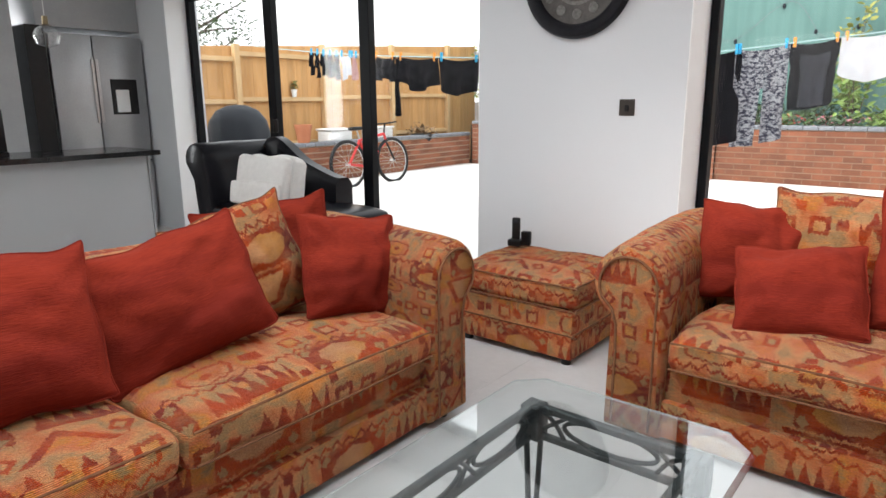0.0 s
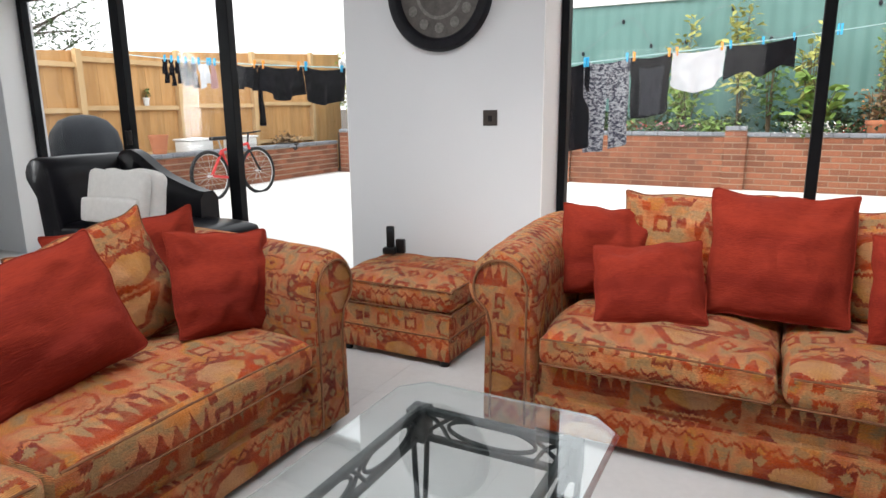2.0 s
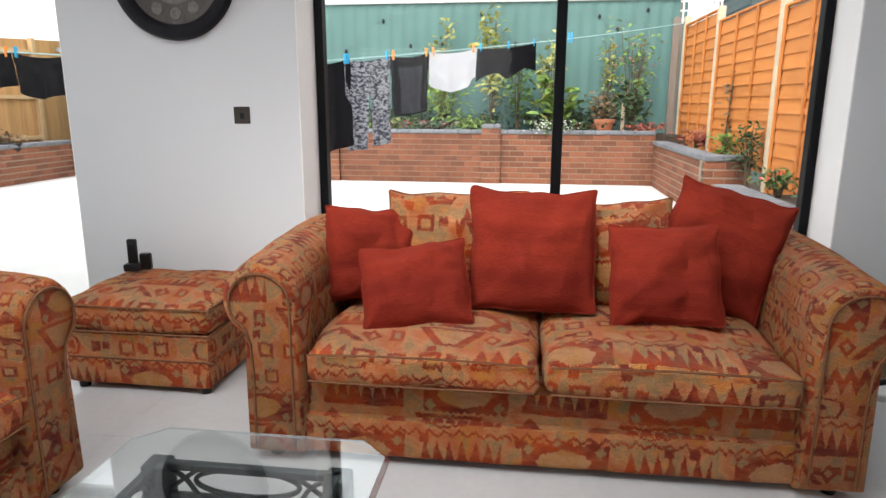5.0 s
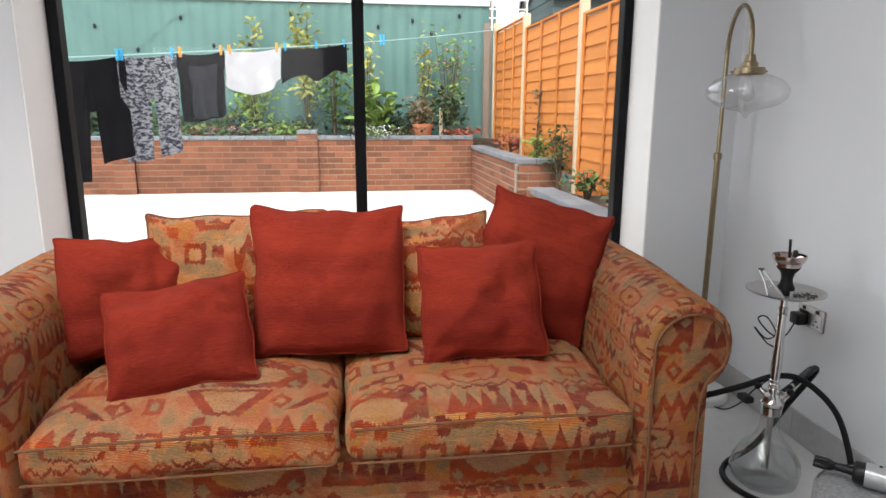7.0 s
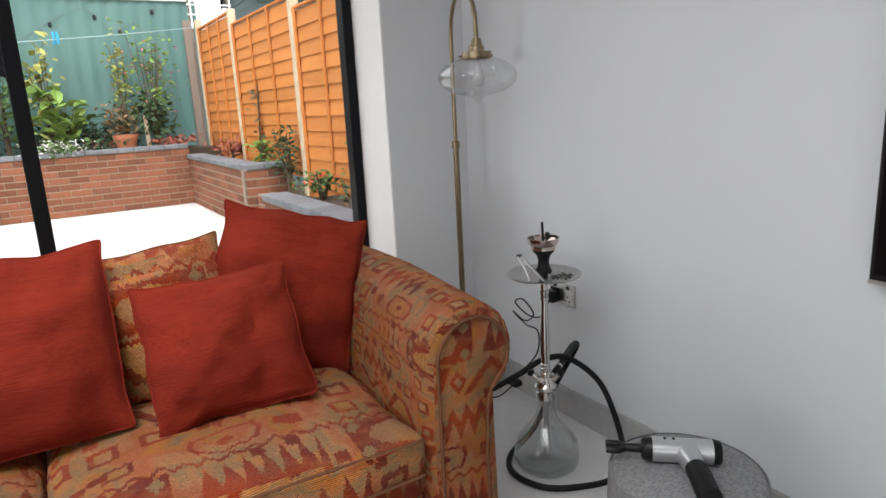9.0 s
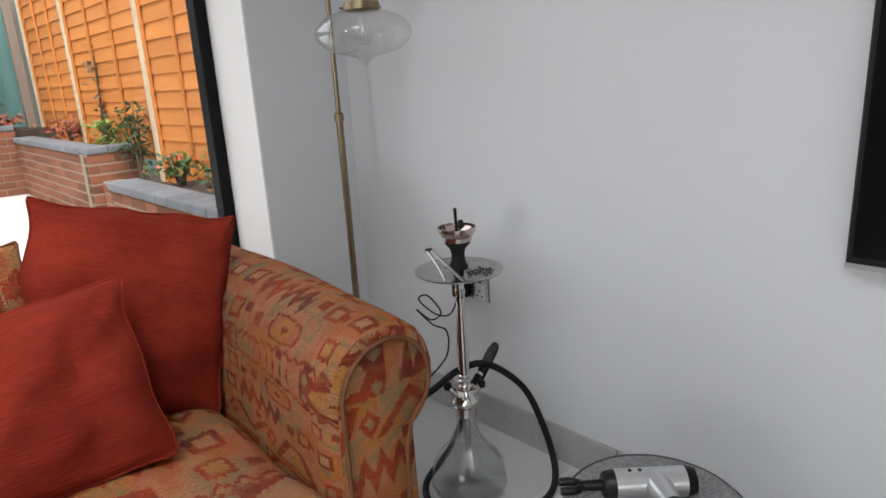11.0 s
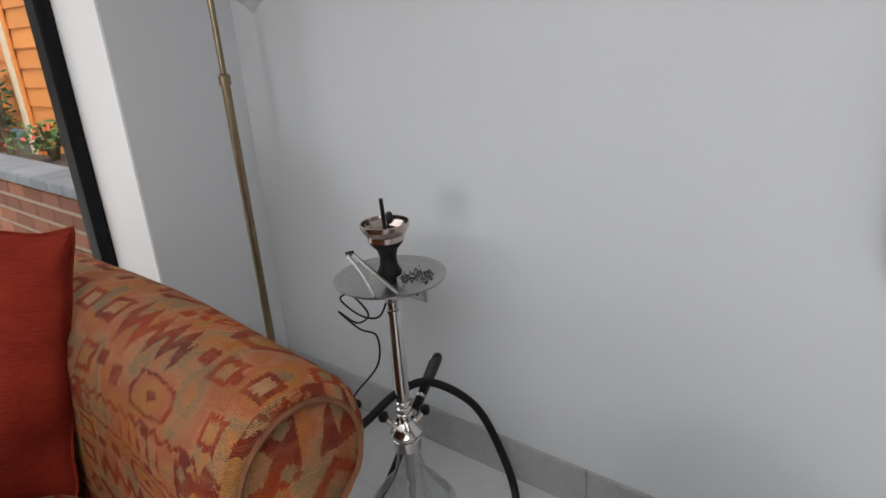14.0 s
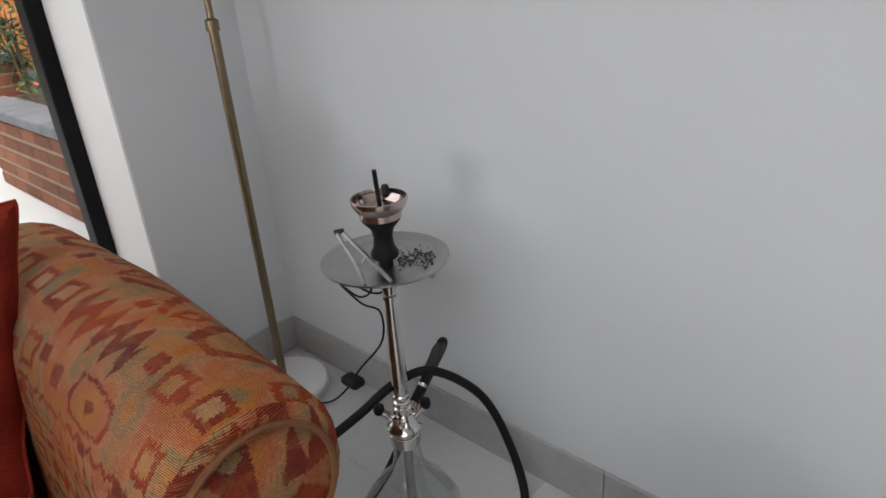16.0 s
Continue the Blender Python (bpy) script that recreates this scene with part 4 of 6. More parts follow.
def hookah():
    base = thing("hookah", pose(2.69, -0.90, 0), "tall polished-steel water pipe with a ribbed glass vase", "water pipe")
    prof = [(0.0, 0.004), (0.085, 0.004), (0.105, 0.02), (0.112, 0.055), (0.106, 0.095), (0.085, 0.135), (0.055, 0.170), (0.036, 0.200), (0.029, 0.235), (0.029, 0.275), (0.031, 0.29)]
    bm = B()
    seg = 48
    rings = []
    for i, (r, z) in enumerate(prof):
        rings.append([bm.verts.new(((r * (1 + (0.045 if k % 4 == 0 else -0.01) * (0.25 < i / len(prof) < 0.85))) * math.cos(k * 2 * math.pi / seg), (r * (1 + (0.045 if k % 4 == 0 else -0.01) * (0.25 < i / len(prof) < 0.85))) * math.sin(k * 2 * math.pi / seg), z)) if r else None for k in range(seg)] if r else [bm.verts.new((0.002 * math.cos(k * 2 * math.pi / seg), 0.002 * math.sin(k * 2 * math.pi / seg), z)) for k in range(seg)])
    for q, w in zip(rings, rings[1:]):
        for k in range(seg):
            bm.faces.new((q[k], q[(k + 1) % seg], w[(k + 1) % seg], w[k]))
    v = part("vase", bm, M["vaseglass"], base, "clear ribbed glass vase part-filled with water")
    v.visible_shadow = False
    wtr = part("water", lathe(B(), [(0, 0.008), (0.082, 0.008), (0.101, 0.022), (0.107, 0.055), (0.102, 0.092), (0.0935, 0.115), (0, 0.115)], 32), M["water"], v, "cloudy water")
    wtr.visible_shadow = False
    part("down_stem", tube(B(), [(0, 0, 0.06), (0, 0, 0.30)], 0.011, 14), M["steel"], base)
    part("collar", lathe(B(), [(0.0, 0.268), (0.033, 0.268), (0.034, 0.295), (0.030, 0.298), (0.036, 0.302), (0.038, 0.312), (0.030, 0.320), (0.024, 0.335), (0.020, 0.345), (0.0, 0.345)], 32), M["chrome"], base)
    for a in (-0.55, 2.3, 0.9, 3.7):
        dx, dy = math.cos(a), math.sin(a)
        val = part("valve", tube(B(), [(0.018 * dx, 0.018 * dy, 0.325), (0.047 * dx, 0.047 * dy, 0.352)], [0.010, 0.009], 12), M["chrome"], base)
        if a in (-0.55, 2.3):
            part("valve_cap", lathe(B(), [(0, -0.010), (0.011, -0.008), (0.0125, 0.0), (0.011, 0.009), (0, 0.011)], 14, (0.05 * dx, 0.05 * dy, 0.355)), M["rubber"], val)
    stem = [(0.0, 0.335), (0.016, 0.335), (0.015, 0.355), (0.019, 0.357), (0.019, 0.362), (0.015, 0.364), (0.018, 0.372), (0.018, 0.377), (0.014, 0.38), (0.017, 0.388), (0.017, 0.392), (0.014, 0.395), (0.0175, 0.43), (0.0165, 0.50), (0.0125, 0.60), (0.012, 0.62), (0.015, 0.622), (0.015, 0.63), (0.012, 0.632), (0.015, 0.645), (0.015, 0.652), (0.012, 0.655), (0.013, 0.70), (0, 0.70)]
    part("stem", lathe(B(), stem, 24), M["chrome"], base)
    tray = part("ash_tray", lathe(B(), [(0.010, 0.690), (0.04, 0.690), (0.09, 0.698), (0.121, 0.708), (0.122, 0.712), (0.09, 0.702), (0.04, 0.694), (0.010, 0.694)], 48), M["steel"], base, "brushed steel tray scattered with ash")
    rnd = random.Random(5)
    ash = B()
    for _ in range(170):
        a, r = rnd.gauss(-0.55, 0.42), rnd.uniform(0.025, 0.095)
        s = rnd.choice((0.0012, 0.0016, 0.002, 0.003))
        x, y = r * math.cos(a), r * math.sin(a)
        bmesh.ops.create_icosphere(ash, subdivisions=1, radius=s, matrix=Matrix.Translation((x, y, 0.6945 + 0.0001 * r + max(0, r - 0.04) * 0.16 + s * 0.4)))
    tagged(part("ash", ash, M["ash"], tray, "grey and black ash crumbs"), kind="stuff")
    part("bowl_stem", lathe(B(), [(0, 0.692), (0.014, 0.692), (0.014, 0.712), (0.026, 0.714), (0.027, 0.722), (0.020, 0.735), (0.018, 0.755), (0.022, 0.772), (0.036, 0.788), (0.038, 0.797), (0, 0.797)], 28), M["rubber"], base, "matt black silicone bowl")
    part("heat_tray", lathe(B(), [(0.037, 0.794), (0.039, 0.794), (0.040, 0.806), (0.045, 0.810), (0.052, 0.824), (0.053, 0.832), (0.050, 0.832), (0.047, 0.818), (0.038, 0.812), (0.0, 0.812)], 32), M["copper"], base, "rose-tinted steel heat tray with foil")
    for k in range(5):
        a = k * 1.257
        f = box(B(), -0.018, 0.018, -0.001, 0.001, 0, 0.016)
        part("foil", f, M["copper"], base, at=pose(0.030 * math.cos(a), 0.030 * math.sin(a), 0.814, 32, 0, math.degrees(a) + 90), smooth=False)
    part("charcoal_pin", tube(B(), [(0.0, 0.0, 0.812), (-0.004, 0.0, 0.884)], 0.0045, 8), M["plastic"], base)
    part("tray_knob", lathe(B(), [(0, 0.82), (0.008, 0.82), (0.008, 0.838), (0.005, 0.842), (0, 0.842)], 12, (0.035, 0.02, 0)), M["plastic"], base)
    apex = (-0.055, 0.058, 0.768)
    for q, e in ((-0.004, (-0.098, -0.052, 0.7105)), (0.004, (-0.058, -0.076, 0.7065))):
        mid = [(apex[k] * 0.45 + e[k] * 0.55 + (0.0, 0.0, 0.004)[k]) for k in range(3)]
        arm = part("tongs_arm", tube(B(), smooth_path([(apex[0] + q, apex[1] - q, apex[2]), mid, e], 6), [0.0042] * 12 + [0.003], 6), M["steel"], base, "polished steel charcoal tongs resting on the tray")
    part("tongs_spring", tube(B(), smooth_path([(-0.077, 0.006, 0.738), (-0.070, -0.010, 0.726), (-0.058, -0.010, 0.735)], 6), 0.0015, 6), M["chrome"], base)
    part("tongs_head", tube(B(), [(apex[0] - 0.007, apex[1] + 0.006, apex[2]), (apex[0] + 0.007, apex[1] - 0.006, apex[2] + 0.002)], 0.0055, 8), M["plastic"], base)
    hose = smooth_path([(-0.20, 0.115, 0.290), (-0.14, 0.095, 0.312), (-0.06, 0.07, 0.345), (0.03, 0.048, 0.382), (0.12, 0.02, 0.375), (0.20, -0.05, 0.29), (0.225, -0.11, 0.16), (0.20, -0.17, 0.05), (0.12, -0.20, 0.012), (0.0, -0.17, 0.011), (-0.10, -0.10, 0.011), (-0.13, 0.02, 0.011), (-0.07, 0.12, 0.012), (0.05, 0.13, 0.08), (0.14, 0.10, 0.25), (0.198, 0.065, 0.375), (0.190, 0.055, 0.402), (0.155, 0.040, 0.395), (0.10, 0.025, 0.365), (0.045, 0.012, 0.338)], 8)
    ho = part("hose", tube(B(), hose, 0.0105, 10), M["rubber"], base, "black rubber hose looped round the vase")
    part("mouthpiece", tube(B(), [(-0.285, 0.145, 0.255), (-0.24, 0.13, 0.274), (-0.19, 0.112, 0.294)], [0.006, 0.009, 0.012], 10), M["plastic"], ho)
    sp = []
    for k in range(130):
        a, s = k * 0.62, k / 129
        p = Vector((0.176, 0.048, 0.402)).lerp(Vector((0.108, 0.027, 0.369)), s)
        sp.append(p + 0.0140 * (math.cos(a) * Vector((0.8, -0.6, 0)) + math.sin(a) * Vector((-0.36, -0.48, 0.8))))
    part("spring", tube(B(), sp, 0.0028, 5), M["iron"], ho)
    part("connector", tube(B(), [(0.035, 0.010, 0.333), (0.075, 0.019, 0.353), (0.085, 0.021, 0.358)], [0.008, 0.009, 0.012], 12), M["chrome"], ho)
    return base


def water_material():
    m, t, b = mat("cloudy_water")
    g = G(t)
    tr = g.node("ShaderNodeBsdfTransparent")
    tr.inputs[0].default_value = (0.96, 0.97, 0.97, 1)
    df = g.node("ShaderNodeBsdfDiffuse")
    df.inputs[0].default_value = (0.75, 0.77, 0.77, 1)
    mx = t.nodes.new("ShaderNodeMixShader")
    g.put(mx.inputs[0], g.m("ADD", 0.01, g.m("MULTIPLY", g.noise(g.obj(), 9.0), 0.05)))
    t.links.new(tr.outputs[0], mx.inputs[1])
    t.links.new(df.outputs[0], mx.inputs[2])
    t.links.new(mx.outputs[0], t.nodes["Material Output"].inputs[0])
    return m


M["water"] = water_material()
hookah()


def socket():
    base = thing("double_socket", pose(XR, -0.635, 0.517), "brushed-steel double wall socket with a black plug in it", "socket")
    part("plate", box(B(), -0.008, 0, -0.073, 0.073, -0.043, 0.043, 0.002), M["steel"], base, smooth=False)
    for y in (-0.036, 0.036):
        part("insert", box(B(), -0.010, -0.008, y - 0.026, y + 0.026, -0.034, 0.020, 0.001), M["plastic"] if y > 0 else M["silver"], base, smooth=False)
        part("rocker", box(B(), -0.012, -0.008, y - 0.008, y + 0.008, 0.023, 0.037, 0.001), M["plastic"], base, smooth=False)
    for dy, dz in ((0, -0.006), (-0.011, -0.024), (0.011, -0.024)):
        part("pin_hole", box(B(), -0.0112, -0.0102, -0.036 + dy - 0.004, -0.036 + dy + 0.004, dz - 0.003, dz + 0.003), M["plastic"], base, smooth=False)


socket()
pl = thing("mains_plug", pose(XR - 0.0105, -0.599, 0.507), "black mains plug in the wall socket with its lamp flex", "plug")
part("body", box(B(), -0.04, 0, -0.026, 0.026, -0.027, 0.02, 0.007, 2), M["plastic"], pl)
fx = [(-0.03, 0, -0.02), (-0.05, 0.03, -0.09), (-0.06, 0.10, -0.10), (-0.07, 0.17, -0.06), (-0.06, 0.13, -0.04), (-0.055, 0.07, -0.09), (-0.06, 0.12, -0.13), (-0.075, 0.18, -0.10), (-0.07, 0.10, -0.14), (-0.05, 0.05, -0.16), (-0.05, 0.06, -0.26), (-0.08, 0.14, -0.37), (-0.10, 0.18, -0.44), (-0.14, 0.24, -0.498), (-0.18, 0.34, -0.501), (-0.20, 0.46, -0.49)]
cord = part("flex", tube(B(), smooth_path(fx, 6), 0.0032, 6), M["plastic"], pl)
part("inline_switch", softbox(-0.118, -0.072, 0.125, 0.195, -0.425, -0.395, 0.012, 0, 5, 0.0), M["plastic"], cord)


def pouffe():
    base = thing("pouffe", pose(2.552, -1.578, 0), "round pouffe in crinkled grey felt by the wall", "pouffe")
    part("cover", lathe(B(), [(0, 0.0), (0.165, 0.0), (0.183, 0.02), (0.188, 0.19), (0.184, 0.355), (0.177, 0.375), (0.162, 0.384), (0.0, 0.388)], 48), M["pouffe"], base)
    part("seam", lathe(B(), [(0.180, 0.366), (0.184, 0.372), (0.178, 0.378)], 48), M["pouffe"], base)


pouffe()


def massage_gun():
    base = thing("massage_gun", pose(2.566, -1.571, 0.388, 0, 0, -43.4), "silver and black massage gun lying on the grey pouffe", "massage gun")
    part("barrel", tube(B(), [(-0.085, 0, 0.032), (0.055, 0, 0.032)], 0.030, 24), M["silver"], base)
    part("end_cap", tube(B(), [(0.055, 0, 0.032), (0.060, 0, 0.032), (0.074, 0, 0.032)], [0.031, 0.031, 0.027], 24), M["plastic"], base)
    part("nose_ring", tube(B(), [(-0.11, 0, 0.032), (-0.105, 0, 0.032), (-0.085, 0, 0.032)], [0.022, 0.027, 0.029], 24), M["plastic"], base)
    nose = part("shaft", tube(B(), [(-0.155, 0, 0.032), (-0.11, 0, 0.032)], [0.010, 0.012], 14), M["plastic"], base)
    for s in (-1, 1):
        part("prong", tube(B(), smooth_path([(-0.150, 0, 0.032), (-0.165, s * 0.014, 0.032), (-0.195, s * 0.015, 0.032)], 4), [0.009] * 8 + [0.008], 10), M["plastic"], nose)
    neck = part("grip", tube(B(), [(-0.005, 0, 0.032), (0.0, -0.045, 0.032), (0.005, -0.075, 0.031)], [0.030, 0.028, 0.024], 20), M["silver"], base)
    part("battery_grip", tube(B(), [(0.005, -0.075, 0.031), (0.010, -0.10, 0.030), (0.016, -0.185, 0.028), (0.017, -0.19, 0.028)], [0.0245, 0.026, 0.026, 0.022], 20), M["rubber"], neck)
    for x in (-0.055, -0.035):
        part("vent_button", tube(B(), [(x, 0.0, 0.060), (x, 0.0, 0.0635)], 0.004, 10), M["plastic"], base)


massage_gun()


def television():
    y1, y0, z0, z1 = -1.755, -3.22, 0.812, 1.65
    base = thing("television", pose(XR, 0, 0), "large black flat television mounted on the wall", "television")
    part("casing", box(B(), -0.052, -0.014, y0, y1, z0, z1, 0.004), M["plastic"], base, smooth=False)
    part("screen", box(B(), -0.0545, -0.0515, y0 + 0.012, y1 - 0.012, z0 + 0.02, z1 - 0.012), M["screen"], base, smooth=False)
    part("bottom_trim", box(B(), -0.056, -0.050, y0, y1, z0 - 0.004, z0 + 0.006, 0.001), M["silver"], base, smooth=False)
    part("wall_bracket", box(B(), -0.014, 0, -2.75, -2.25, 1.05, 1.45), M["plastic"], base, smooth=False)


television()

# ---- kitchen end ----
def kitchen():
    k = thing("peninsula_unit", pose(0, 0, 0), "breakfast-bar back panel below the worktop, its shade greyed into the paint colour", "kitchen unit")
    part("back_panel", box(B(), -4.90, -4.34, -2.70, -0.62, 0.0, 0.858, 0.003), M["bar"], k, smooth=False)
    part("end_panel", box(B(), -4.92, -4.33, -0.62, -0.60, 0.0, 0.858, 0.002), M["unit"], k, smooth=False)
    w = thing("worktop", pose(0, 0, 0), "polished black granite worktop on the breakfast bar", "worktop")
    part("slab", box(B(), -4.95, -4.19, -2.75, -0.57, 0.86, 0.90, 0.004), M["counter"], w, smooth=False)
    f = thing("fridge_freezer", pose(-5.5, -0.385, 0), "tall steel american-style fridge freezer with a water dispenser", "fridge")
    part("body", box(B(), -0.70, -0.06, -0.455, 0.415, 0.02, 1.93), M["fridge"], f, smooth=False)
    for y0, y1 in ((-0.45, -0.075), (-0.065, 0.41)):
        d = part("door", box(B(), -0.055, 0.0, y0, y1, 0.72, 1.92, 0.008, 2), M["fridge"], f)
        part("drawer", box(B(), -0.055, 0.0, y0, y1, 0.06, 0.70, 0.008, 2), M["fridge"], f)
        part("recessed_grip", box(B(), 0.0, 0.012, (y1 - 0.028) if y0 < -0.2 else y0, y1 if y0 < -0.2 else y0 + 0.028, 1.1, 1.7, 0.004), M["steel"], d)
    disp = part("water_dispenser", box(B(), -0.004, 0.006, 0.06, 0.32, 1.18, 1.52, 0.004), M["plastic"], f, smooth=False)
    part("dispenser_lever", box(B(), 0.004, 0.018, 0.10, 0.23, 1.20, 1.42, 0.006), M["white"], disp)
    h = thing("tall_unit", pose(0, 0, 0), "tall grey gloss larder unit round the fridge", "kitchen unit")
    part("top_bridge", box(B(), -6.3, -5.56, -0.90, 0.045, 1.98, 2.40, 0.003), M["unit"], h, smooth=False)
    # black slab that fills the dark gap between fridge and larder door
    part("side_panel", box(B(), -6.3, -5.50, -1.02, -0.86, 0.0, 1.98, 0.003), M["plastic"], h, smooth=False)
    part("door", box(B(), -6.3, -5.52, -1.85, -1.105, 0.0, 2.40, 0.003), M["unit"], h, smooth=False)
    c = thing("coffee_machine", pose(-4.65, -1.72, 0.90), "black countertop coffee machine on the worktop", "appliance")
    part("body", box(B(), -0.16, 0.16, -0.12, 0.12, 0.0, 0.36, 0.02, 2), M["plastic"], c)
    part("drip_tray", box(B(), 0.16, 0.24, -0.10, 0.10, 0.0, 0.04, 0.005), M["plastic"], c)
    p = thing("pendant_lamp", pose(-4.55, -1.20, TOP), "clear glass globe pendant lamp over the breakfast bar", "lamp")
    part("cord", tube(B(), [(0, 0, 0), (0, 0, -0.62)], 0.003, 6), M["white"], p)
    part("cap", lathe(B(), [(0, -0.60), (0.02, -0.60), (0.022, -0.66), (0.04, -0.67), (0, -0.67)], 16), M["brass"], p)
    part("globe", lathe(B(), [(0.035, -0.67), (0.08, -0.70), (0.10, -0.75), (0.08, -0.81), (0.0, -0.84)], 28), M["lampglass"], p).visible_shadow = False


kitchen()

# ---- garden ----
GZ, PZ = -0.12, -0.065
structure("ground", box(B(), -400, 400, 0.45, 800, GZ - 0.5, GZ), M["earth"], "bare earth and rough ground beyond the patio", "ground")
structure("patio", box(B(), -8.35, 3.9, 0.402, 8.26, GZ - 0.1, PZ), M["patio"], "pale stone patio bright under a white sky", "patio")

LEAF_RND = random.Random(11)


def plant(name, x, y, z, h, w, leaf, label, n=260, size=0.06, stems=5, flowers=None, nf=0, top=0.0, spread=1.0):
    """A shrub: thin branching stems and many bent leaves, thinner at the top."""
    r = LEAF_RND
    base = thing(name, pose(x, y, z), label, "plant", "garden plants")
    st = B()
    tips = []
    for k in range(stems):
        a, q = r.uniform(0, 6.28), r.uniform(0.2, 0.8) * w * 0.5 * spread
        p1 = Vector((math.cos(a) * q * 0.4, math.sin(a) * q * 0.3, h * r.uniform(0.35, 0.5)))
        p2 = Vector((math.cos(a) * q, math.sin(a) * q * 0.7, h * r.uniform(0.7, 1.0)))
        pts = smooth_path([(r.uniform(-.03, .03), r.uniform(-.03, .03), -0.03), p1, p2], 4)
        tube(st, pts, [0.012 * (1 - 0.75 * i / (len(pts) - 1)) + 0.002 for i in range(len(pts))], 5)
        tips += pts[3:]
    part("stems", st, M["stem"], base)
    def cluster(material, nn, sz, nm, lo, lab=""):
        bm = B()
        for _ in range(nn):
            c = Vector(r.choice(tips))
            f = max(0.25, 1 - top * c.z / h)
            p = c + Vector((r.gauss(0, 0.22 * w * f), r.gauss(0, 0.16 * w * f), r.gauss(0, 0.07 * h)))
            p.z = min(max(p.z, lo * h), h * 1.04)
            s = sz * r.uniform(0.55, 1.35)
            m = Matrix.Translation(p) @ Euler((r.uniform(-0.9, 0.9), r.uniform(-0.9, 0.9), r.uniform(0, 6.28))).to_matrix().to_4x4()
            vs = [bm.verts.new(m @ Vector(q)) for q in ((0, -s, 0), (s * 0.48, -s * 0.25, s * 0.12), (s * 0.34, s * 0.5, s * 0.1), (0, s, -s * 0.15), (-s * 0.34, s * 0.5, s * 0.1), (-s * 0.48, -s * 0.25, s * 0.12), (0, 0, -s * 0.04))]
            for i in range(6):
                bm.faces.new((vs[i], vs[(i + 1) % 6], vs[6]))
        tagged(part(nm, bm, material, base, lab, smooth=False), kind="stuff")
    cluster(leaf, n, size, "leaves", 0.08)
    if flowers:
        cluster(flowers, nf, size * 0.55, "flowers", 0.3)
    return base


BZ = 0.78
structure("ground_back_bed", box(B(), -7.6, 3.86, 8.47, 9.74, GZ, BZ), M["earth"], "dark planted soil of the raised back bed", "flower bed")
structure("ground_side_bed", box(B(), 3.52, 3.86, 5.20, 8.465, GZ, 0.60), M["earth"], "dark planted soil of the raised side bed", "flower bed")
structure("ground_low_bed", box(box(B(), 3.45, 3.86, 0.60, 3.66, GZ, 0.42), 3.302, 3.452, 0.60, 3.66, GZ, 0.42), M["earth"], "dark planted soil of the low side bed", "flower bed")
structure("ground_low_bed_far", box(B(), 3.602, 3.86, 3.662, 5.00, GZ, 0.33), M["earth"], "dark planted soil beside the stepped wall", "flower bed")
structure("ground_left_bed", box(B(), -8.30, -7.72, 1.6, 8.25, GZ, 0.48), M["earth"], "dark planted soil along the left fence", "flower bed")

# tall corrugated steel wall behind the back bed
bm = B()
n, x0, x1 = 300, -8.1, 4.02
lo, hi = [], []
for i in range(n + 1):
    x = x0 + (x1 - x0) * i / n
    y = 9.80 + 0.014 * max(-0.8, min(0.8, 1.6 * math.sin(i * 2 * math.pi / 6)))
    lo.append(bm.verts.new((x, y, GZ))), hi.append(bm.verts.new((x, y, 3.22)))
for i in range(n):
    bm.faces.new((lo[i], lo[i + 1], hi[i + 1], hi[i]))
shed = thing("steel_shed", pose(0, 0, 0), "long green corrugated steel outbuilding behind the garden wall", "outbuilding")
part("cladding", bm, M["shed"], shed)
part("gutter", box(B(), x0, x1, 9.74, 9.80, 3.20, 3.27, 0.01), M["white"], shed, "pale gutter edge", smooth=False)
part("roof", box(B(), x0, x1, 9.83, 13.0, 3.20, 3.26), M["slate"], shed, smooth=False)
part("rear_wall", box(B(), x0, x1, 12.9, 13.0, GZ, 3.2), M["slate"], shed, smooth=False)
lt = thing("string_lights", pose(0, 0, 0), "sagging cable of unlit garden string lights", "string lights")
pts = [(-3.5, 9.785, 3.10), (-2.6, 9.785, 2.35), (-1.6, 9.785, 2.95), (-0.9, 9.785, 2.25), (0.1, 9.785, 3.05), (1.0, 9.785, 2.45), (2.2, 9.785, 3.05), (2.7, 9.785, 2.72), (3.4, 9.785, 3.12)]
cab = smooth_path(pts, 8)
part("cable", tube(B(), cab, 0.004, 5), M["coping"], lt)
for p in cab[3::6]:
    part("bulb", lathe(B(), [(0, 0.0), (0.02, -0.01), (0.03, -0.05), (0.02, -0.08), (0, -0.09)], 8, tuple(p)), M["cover"], lt)


